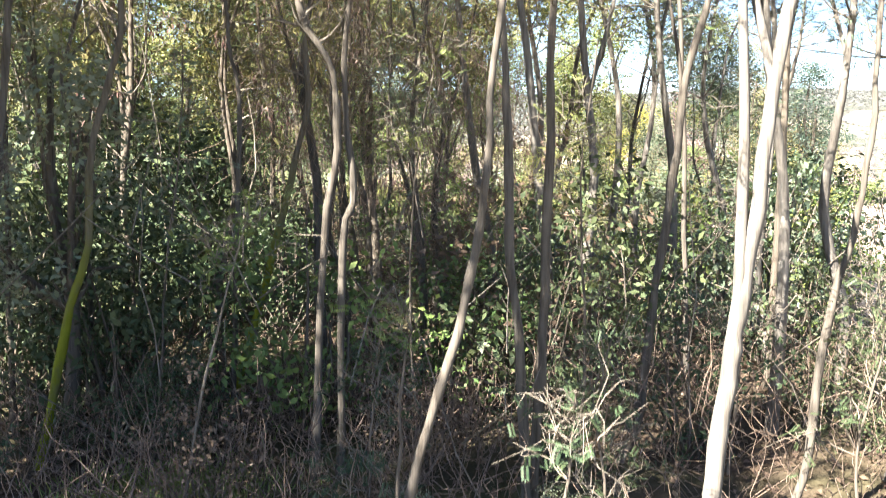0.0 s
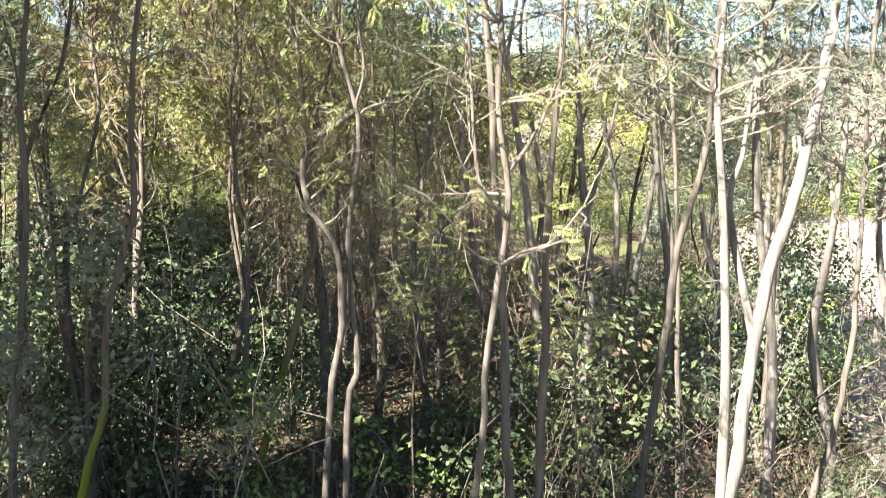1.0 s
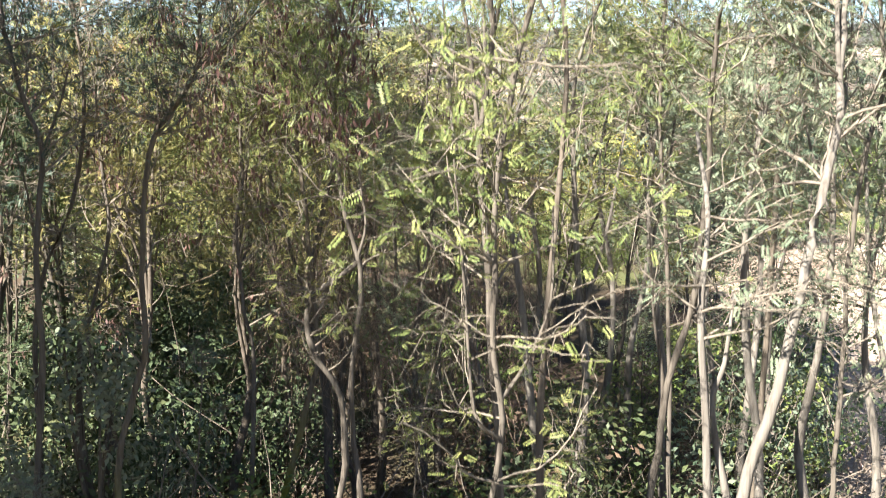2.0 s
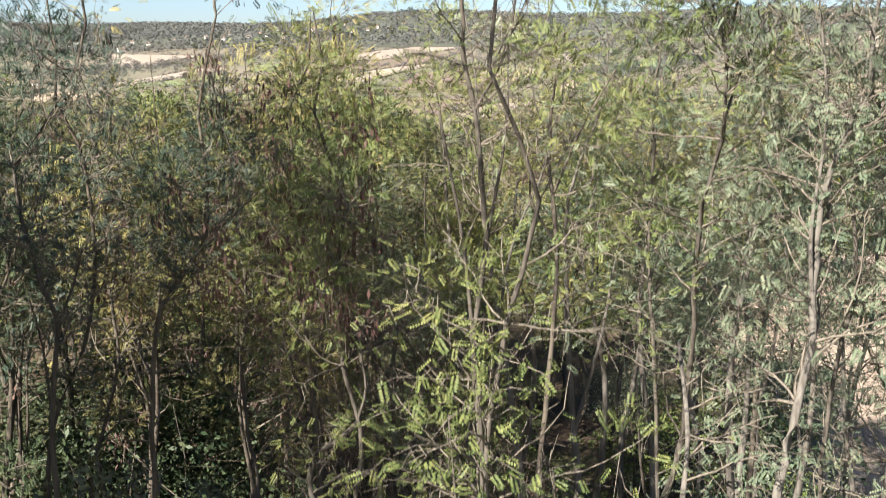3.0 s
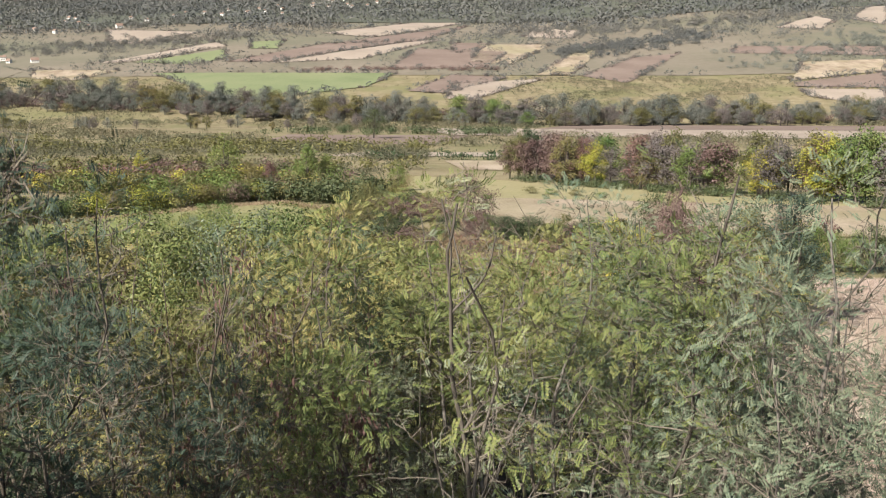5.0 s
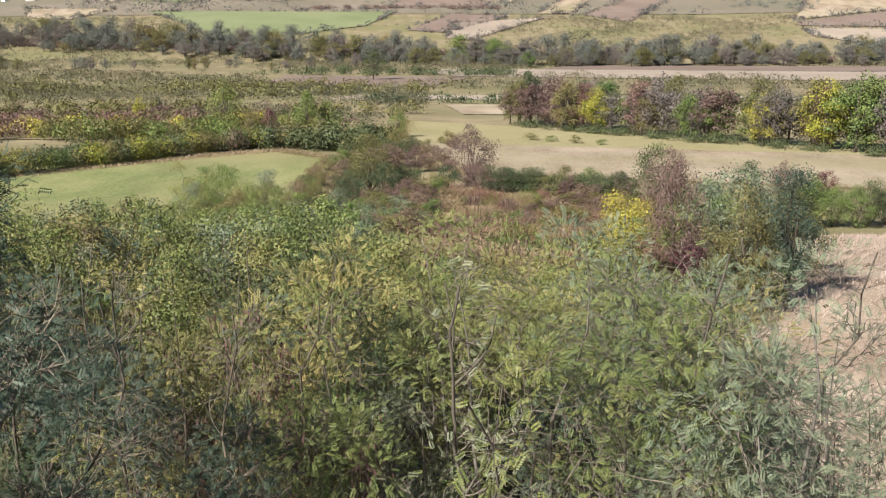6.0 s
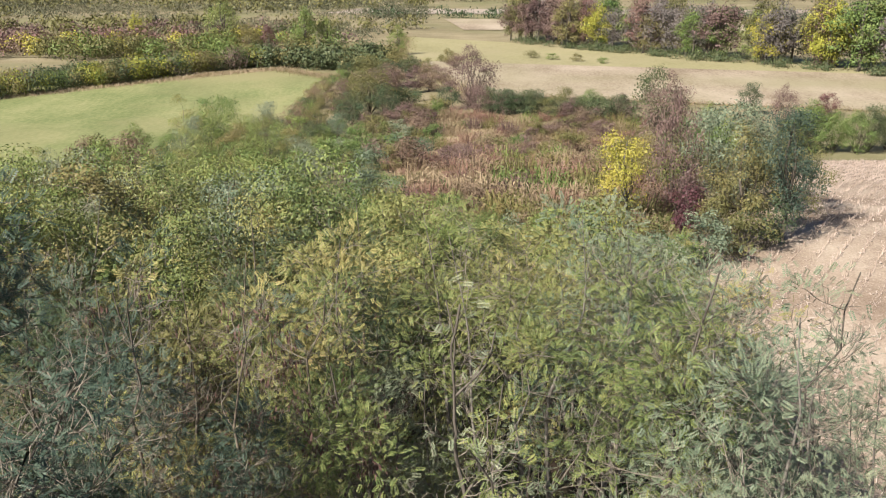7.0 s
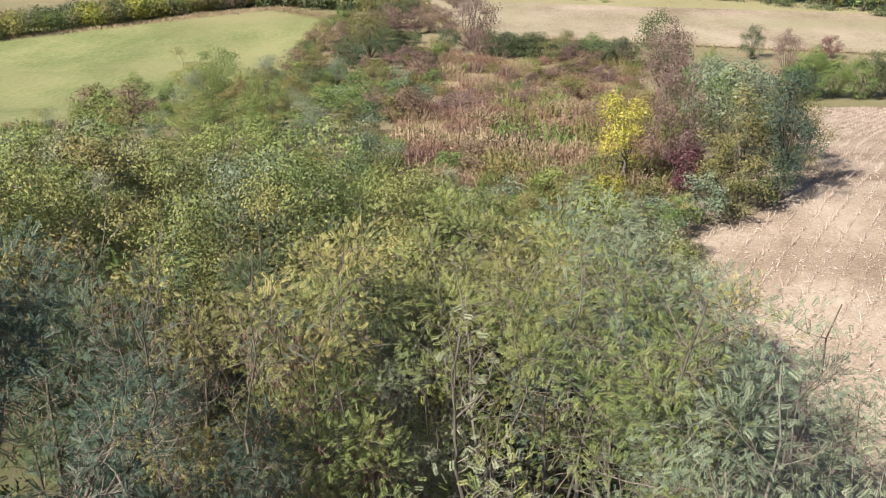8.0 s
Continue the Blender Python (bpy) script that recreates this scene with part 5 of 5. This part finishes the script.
def field_hedges(name, label, low, high, seed, mat):
    """Bushes and small trees along the edges of the far fields, joined."""
    rng = np.random.default_rng(seed)
    seats = []
    for q in plans:
        if q[:, 1].mean() < 880:
            continue
        for a, b in ((q[0], q[3]), (q[1], q[2]), (q[3], q[2]), (q[0], q[1])):
            n = int(np.linalg.norm(b - a) / 4.2)
            f = rng.random(n)
            gap = np.sin(f * 9 + rng.random() * 6) > -0.55
            seats.append((a + (b - a) * f[:, None] + rng.normal(0, 1.6, (n, 2)))[gap])
    p = np.concatenate(seats)
    h = rng.uniform(low, high, len(p)) * rng.uniform(0.5, 1.1, len(p))
    geo = Geo()
    clump_leaves(geo, np.stack([p[:, 0], p[:, 1], land(p[:, 0], p[:, 1]) + 0.5 * h], 1), h * 0.75, len(p) * 16, 1.5, rng, 0.75, 0.0, 0.5)
    return tagged(new(name, geo.mesh(name, mat)), label, "hedge", kind="stuff")


field_hedges("field_hedges", "dark hedges between the fields across the valley", 2.2, 6.5, 55, LEAF_FAR_HAZE)
field_hedges("field_hedges", "brownish bushes along the far fields' edges", 1.6, 3.6, 56, LEAF_DUSK)


# ---- houses of the village ----
def house(w, d, h, roof, white, label):
    ob = thing("house", 0, 0, 0, label, "house", "houses of the village")
    g = Geo()
    def box(geo, x0, x1, y0, y1, z0, z1):
        v = [(x, y, z) for z in (z0, z1) for x, y in ((x0, y0), (x1, y0), (x1, y1), (x0, y1))]
        geo.add(v, [(0, 3, 2, 1), (4, 5, 6, 7), (0, 1, 5, 4), (1, 2, 6, 5), (2, 3, 7, 6), (3, 0, 4, 7)])
    box(g, -w / 2, w / 2, -d / 2, d / 2, -2, h)
    g.add([(-w / 2, -d / 2, h), (-w / 2, d / 2, h), (-w / 2, 0, h + roof), (-w / 2, 0, h + roof), (w / 2, -d / 2, h), (w / 2, d / 2, h), (w / 2, 0, h + roof), (w / 2, 0, h + roof)], [(0, 1, 2, 3), (4, 5, 6, 7)])
    part("wall", g, white, ob, smooth=False)
    r = Geo()
    for s in (-1, 1):
        e = 0.5
        a, b = (-w / 2 - e, s * (d / 2 + e), h - 0.3), (w / 2 + e, s * (d / 2 + e), h - 0.3)
        c, f = (w / 2 + e, 0, h + roof + 0.1), (-w / 2 - e, 0, h + roof + 0.1)
        lo = [(p[0], p[1], p[2] - 0.25) for p in (a, b, c, f)]
        r.add([a, b, c, f, *lo], [(0, 1, 2, 3), (4, 7, 6, 5), (0, 4, 5, 1), (1, 5, 6, 2), (2, 6, 7, 3), (3, 7, 4, 0)])
    part("roof", r, ROOF_TILE, ob, smooth=False)
    ch = Geo()
    box(ch, w * 0.2, w * 0.2 + 0.7, 0.6, 1.3, h + roof * 0.3, h + roof + 0.9)
    part("chimney", ch, ROOF_TILE, ob, smooth=False)
    for k in (-0.3, 0.0, 0.3):
        for lev in range(2 if h > 4 else 1):
            wd = Geo()
            box(wd, k * w - 0.6, k * w + 0.6, -d / 2 - 0.06, -d / 2 + 0.05, 0.9 + 2.7 * lev, 2.3 + 2.7 * lev)
            part("window", wd, GLASS_DARK, ob, smooth=False)
    return ob


HOUSES = [house(11, 9, 5.6, 3.4, PLASTER, "white two-storey village house with a tiled roof"), house(9, 8, 3.2, 3.6, PLASTER, "low white house with a steep red roof"), house(15, 9, 3.4, 4.2, PLASTER, "long farmhouse with a broad red roof")]
for i, (x, y, k) in enumerate(HOUSE_SPOTS):
    m = pose(x, y, float(land(x, y)) + 1.2, 0, 0, (i * 47) % 80 - 40) @ Matrix.Diagonal((0.75, 0.75, 0.8, 1))
    if i in (0, 2, 5):
        HOUSES[k].matrix_basis = m
    else:
        copy_thing(HOUSES[k], m)

# ---- stubble, weeds and grass ----
rng = np.random.default_rng(31)


def blades(geo, x, y, h, w, rng, lean=0.25, lift=0.08):
    """Upright pointed blades or stalks standing on the land."""
    n = len(x)
    foot = np.stack([x, y, land(x, y) + lift], 1)
    az = rng.random(n) * 2 * math.pi
    s = np.stack([np.cos(az), np.sin(az), 0 * az], 1) * w[:, None] / 2
    top = foot + np.stack([rng.normal(0, lean, n) * h, rng.normal(0, lean, n) * h, h], 1)
    v = np.stack([foot - s, foot + s, top + s * 0.35, top - s * 0.35], 1)
    geo.add(v, np.arange(4 * n).reshape(-1, 4))


# rows of cut maize stalks, 0.75 m apart, and the straw left between them
row_dir, across = np.array((0.52, 0.854)), np.array((0.854, -0.52))
u, w = np.meshgrid(np.arange(-42, 40) * 0.75, np.arange(-12, 88, 0.11))
u, w = u.ravel() + rng.normal(0, 0.05, u.size), w.ravel() + rng.normal(0, 0.05, w.size)
p = np.array((16, 13.0)) + u[:, None] * across + w[:, None] * row_dir
ok = (p[:, 0] > np.interp(p[:, 1], [14, 26, 34, 37, 42, 60, 88], [7.2, 7.8, 8.6, 10.0, 14.6, 21.0, 32.4])) & (p[:, 1] < 87) & (rng.random(len(p)) > 0.3)
p = p[ok]
geo = Geo()
blades(geo, p[:, 0], p[:, 1], rng.uniform(0.1, 0.36, len(p)), np.full(len(p), 0.035), rng, 0.35)
tagged(new("stubble", geo.mesh("stubble", STRAW)), "rows of short cut maize stalks", "stubble", kind="stuff")
n = 230000
u, w = np.round(rng.uniform(-42, 40, n)) * 0.75 + rng.normal(0, 0.17, n), rng.uniform(-12, 88, n)
x, y = 16 + u * across[0] + w * row_dir[0], 13 + u * across[1] + w * row_dir[1]
ok = (y > 12) & (y < 88) & (x < 48) & (x > np.interp(y, [14, 26, 34, 37, 42, 60, 88], [6.6, 7.3, 8.2, 9.6, 14.2, 20.6, 32.2]))
x, y = x[ok], y[ok]
geo = Geo()
way = rng.normal(0, 1, (len(x), 3)) * (1, 1, 0.12)
leaves(geo, np.stack([x, y, land(x, y) + 0.12], 1), way / np.linalg.norm(way, axis=1)[:, None], rng.uniform(0.05, 0.2, len(x)), (SINGLE[0] * (1, 0.3, 0.4), SINGLE[1]), rng, 0.0)
tagged(new("straw_litter", geo.mesh("straw_litter", STRAW)), "pale maize straw scattered over the field", "straw", kind="stuff")

n = 56000
w, u = rng.random(n), rng.random(n)
y = 40 + 82 * w ** 1.2
x = -3.5 + np.sin(y * 0.31) * 0.9 + np.sin(y * 0.83) * 0.4 + u * (13 + (y - 40) * 0.16 + np.sin(y * 0.47))
clump = np.sin(x * 0.9 + 2 * np.sin(y * 0.35)) + np.sin(y * 0.6 + x * 0.5) + rng.normal(0, 0.7, n)
for name, sel, mat, lab, h in (("rusty_weeds", clump > 1.0, DRY_RED, "rust-red dried weeds", 0.5), ("dry_weeds", (clump <= 1.0) & (clump > -1.5), DRY_GRASS, "straw-coloured dry weeds and grass", 0.42), ("green_weeds", clump <= -1.5, LEAF_OLIVE, "olive weeds among the dry ones", 0.4)):
    geo = Geo()
    m = int(sel.sum())
    blades(geo, x[sel], y[sel], h * rng.uniform(0.5, 1.2, m), rng.uniform(0.012, 0.03, m), rng, 0.3)
    tagged(new(name, geo.mesh(name, mat)), lab, "weeds", kind="stuff")
def weed_pattern(seed, mat, label, stalks=150, height=0.9, spread=0.5):
    """A tuft of upright dead stalks, each with a feathery head."""
    rng = np.random.default_rng(seed)
    ob = thing("weed_tuft", 0, 0, 0, label, "weeds", "weed tufts of the fallow")
    g = Geo()
    r, az = spread * np.sqrt(rng.random(stalks)), rng.random(stalks) * 2 * math.pi
    foot = np.stack([r * np.cos(az), r * np.sin(az), np.full(stalks, -0.05)], 1)
    h = height * rng.uniform(0.55, 1.1, stalks) * (1.15 - 0.5 * r / spread)
    top = foot + np.stack([foot[:, 0] * 0.5 + rng.normal(0, 0.1, stalks), foot[:, 1] * 0.5 + rng.normal(0, 0.1, stalks), h], 1)
    a2 = rng.random(stalks) * 2 * math.pi
    side = np.stack([np.cos(a2), np.sin(a2), 0 * a2], 1) * 0.011
    g.add(np.stack([foot - side, foot + side, top + side * 0.5, top - side * 0.5], 1), np.arange(4 * stalks).reshape(-1, 4))
    for k in range(4):
        q = foot + (top - foot) * rng.uniform(0.45, 1.0, stalks)[:, None]
        leaves(g, q, (top - foot) * 0.4 + rng.normal(0, 0.4, (stalks, 3)), rng.uniform(0.05, 0.12, stalks), (SINGLE[0] * (1, 0.5, 1), SINGLE[1]), rng, -0.3)
    part("stalk_mass", g, mat, ob, kind="stuff")
    ob["tall"] = height
    return ob


WEED_TUFT = [weed_pattern(560 + i, mat, lab) for i, (mat, lab) in enumerate([
    (DRY_RED, "rust-pink tuft of dried weeds"), (DRY_GRASS, "straw-coloured tuft of dry grass"), (LEAF_MAUVE, "brownish mauve tuft of dead stalks"), (LEAF_OLIVE, "olive tuft of weeds"), (LEAF_GREEN, "fresh green tuft of tall weeds")])]
for i in range(290):
    y = 41.5 + 78 * rng.random() ** 1.3
    x = -3 + rng.random() * (13 + (y - 40) * 0.16)
    band = math.sin(y * 0.55 + 0.7 * math.sin(x * 0.5)) + 0.5 * math.sin(x * 0.8 + y * 0.21)
    k = int(rng.choice(5, p=(0.44, 0.16, 0.22, 0.12, 0.06) if band > 0.2 else (0.14, 0.34, 0.06, 0.26, 0.2)))
    if y < 46:
        k = int(rng.choice(5, p=(0.1, 0.34, 0.04, 0.22, 0.3)))
    plant(WEED_TUFT[k], x, y, rng.uniform(0.6, 1.7), rng.uniform(0, 360), rng.uniform(0.9, 1.7))


def verge(name, label, mat, count, x0, y0, x1, y1, width, h0, h1):
    """Grass along a field's edge."""
    f = rng.random(count)
    x, y = x0 + f * (x1 - x0) + rng.normal(0, width, count), y0 + f * (y1 - y0) + rng.normal(0, width, count)
    geo = Geo()
    blades(geo, x, y, rng.uniform(h0, h1, count) * 0.6, rng.uniform(0.03, 0.1, count), rng, 0.7)
    tagged(new(name, geo.mesh(name, mat)), label, "grass", kind="stuff")


for x0, y0, x1, y1 in [(-42, 58, -17, 72), (-17, 72, -11, 104), (4, 140, 90, 112), (4, 140, -8, 190), (-16, 158, -27, 172), (-8, 190, -9, 250), (-27, 172, -72, 140), (-4, 122, 20, 116)]:
    verge("grass_verge", "tufted dry grass along a field's edge", DRY_GRASS, 3500, x0, y0, x1, y1, 1.0, 0.15, 0.6)
    verge("grass_verge", "olive grass along a field's edge", LEAF_OLIVE, 2500, x0, y0, x1, y1, 1.3, 0.15, 0.5)
n = 9000
f = rng.random(n)
x, y = -66 + f * 40 + rng.normal(0, 1.3, n), 127 + f * 48 + rng.normal(0, 1.3, n)
geo = Geo()
blades(geo, x, y, rng.uniform(0.1, 0.4, n), rng.uniform(0.05, 0.12, n), rng, 0.6)
tagged(new("grass_verge", geo.mesh("grass_verge", DRY_GRASS)), "pale dry grass along the hedge's foot", "grass", kind="stuff")

# ---- undergrowth of the grove ----
UNDER = [bush_pattern("undergrowth_shrub", 500 + i, 2.2, 2.0, mat, 1400, 0.075, lab, "shrub", 0, 40, BARK_DARK, "undergrowth of the grove") for i, (mat, lab) in enumerate([
    (LEAF_DARK, "leafy shrub under the locust trees, coloured dark for shade"), (LEAF_BLUISH, "bluish green shrub under the trees"), (LEAF_GREEN, "light green shrub in a sunny gap"), (LEAF_BROWN, "dry brown shrub under the trees")])]
for i in range(85):
    y = rng.uniform(8.5, 26)
    x = rng.uniform(-1.5 - 0.42 * y, min(1.5 + 0.42 * y, 8.5))
    k = int(rng.choice(4, p=(0.32, 0.2, 0.36, 0.12)))
    # dark leaves on the left, lighter ones mid-way: shade and light by leaf colour
    if x < -2.2:
        k = 0
    elif x < 0.8:
        k = (2, 3, 1, 3)[i % 4]
    if x > 1.2 and y < 15:
        if i % 2:
            continue
        k = 0
    plant(UNDER[k], x, y, rng.uniform(1.2, 3.6) * (0.45 if y < 11 else 1.0), rng.uniform(0, 360), 1.0)
# dark shrubs added to cover sunlit ground and read as shade
for i in range(16):
    plant(UNDER[0], rng.uniform(-8.4, -3.6), rng.uniform(13, 20), rng.uniform(2.8, 4.6), rng.uniform(0, 360), 1.0)
# this bush's blue cast is skylit shade, painted through the bluish leaf
bluish = bush_pattern("elder_bush", 520, 4.6, 2.2, LEAF_BLUISH, 2600, 0.085, "tall leafy bush, skylit shade put into its bluish green colour", "bush", 0.2, 34, BARK_DARK)
plant(bluish, -4.2, 11.7, 5.2)


def strands(name, label, count, region, length, radius, mat, seed, hang):
    """Thin dry stems: upright and arching from the ground, or hanging from above."""
    rng = np.random.default_rng(seed)
    geo = Geo()
    (x0, x1), (y0, y1), (z0, z1) = region
    for i in range(count):
        x, y = rng.uniform(x0, x1), rng.uniform(y0, y1)
        z = float(land(x, y)) + rng.uniform(z0, z1)
        L = rng.uniform(*length)
        az = rng.random() * 6.28
        out = rng.uniform(0.1, 0.8)
        t = np.linspace(0, 1, 5)
        bend = rng.uniform(0.3, 1.9)
        dx = np.sin(t * bend * 1.6) * out * L
        dz = (t - 0.35 * bend * t ** 2) * L * (-1 if hang else 1)
        pts = np.stack([x + dx * math.cos(az), y + dx * math.sin(az), z + dz], 1) + rng.normal(0, 0.04, (5, 3))
        tube(geo, pts, np.linspace(radius, radius * 0.4, 5), 3)
    return tagged(new(name, geo.mesh(name, mat)), label, "undergrowth", kind="stuff")


strands("dry_stems", "tangle of dry brown stems and brambles", 900, ((-6, 6), (8.5, 17), (-0.1, 0.3)), (0.5, 1.5), 0.006, DRY_STEM, 3, False)
strands("brambles", "purple-brown bramble canes on the shaded floor", 800, ((-5.6, 0.6), (8.3, 13.5), (0.0, 0.4)), (0.5, 1.5), 0.0075, DRY_STEM, 13, False)
strands("dry_vines", "curtain of dry brown vines hanging between trunks", 900, ((-2.6, 1.4), (13.2, 16.5), (2.6, 5.6)), (0.6, 2.4), 0.005, DRY_STEM, 4, True)
strands("bare_twigs", "pale bare twigs and thin saplings", 110, ((-6, 7), (9, 18), (0, 2.5)), (1.2, 3.2), 0.011, TWIG, 5, False)
strands("bare_twigs", "pale bare brushwood at the field's edge", 170, ((4.2, 9), (10, 20), (0, 2.0)), (0.8, 2.4), 0.01, TWIG, 6, False)
strands("bare_twigs", "pale brushwood where the grove meets the stubble", 260, ((5.8, 8.2), (11, 34), (0, 1.2)), (0.6, 2.0), 0.008, TWIG, 9, False)
strands("brushwood", "tangled brushwood under the sunlit trunks", 420, ((0.6, 6), (8.3, 14), (0, 1.3)), (0.4, 1.5), 0.006, DRY_STEM, 8, False)
n = 24000
x, y = rng.uniform(-9, 9, n), rng.uniform(-8, 20, n)
geo = Geo()
way = rng.normal(0, 1, (n, 3)) * (1, 1, 0.2)
leaves(geo, np.stack([x, y, land(x, y) + 0.09], 1), way / np.linalg.norm(way, axis=1)[:, None], rng.uniform(0.05, 0.12, n), SINGLE, rng, 0.0)
tagged(new("leaf_litter", geo.mesh("leaf_litter", LEAF_BROWN)), "fallen brown leaves on the grove's floor", "leaves", kind="stuff")
n = 2200
x, y = -2.6 + rng.normal(0, 0.5, n), 9.6 + rng.normal(0, 0.6, n)
geo = Geo()
blades(geo, x, y, rng.uniform(0.08, 0.3, n), np.full(n, 0.02), rng, 0.4, 0.05)
tagged(new("forest_grass", geo.mesh("forest_grass", LEAF_GREEN)), "tufts of bright green grass on the grove's floor", "grass", kind="stuff")

# patterns that stand nowhere are taken away again
for kinds in (*SHRUB.values(), *TREE.values(), UNDER, WEED_TUFT):
    for ob in kinds:
        if ob.name not in used_kinds:
            for o in (*ob.children_recursive, ob):
                bpy.data.objects.remove(o)
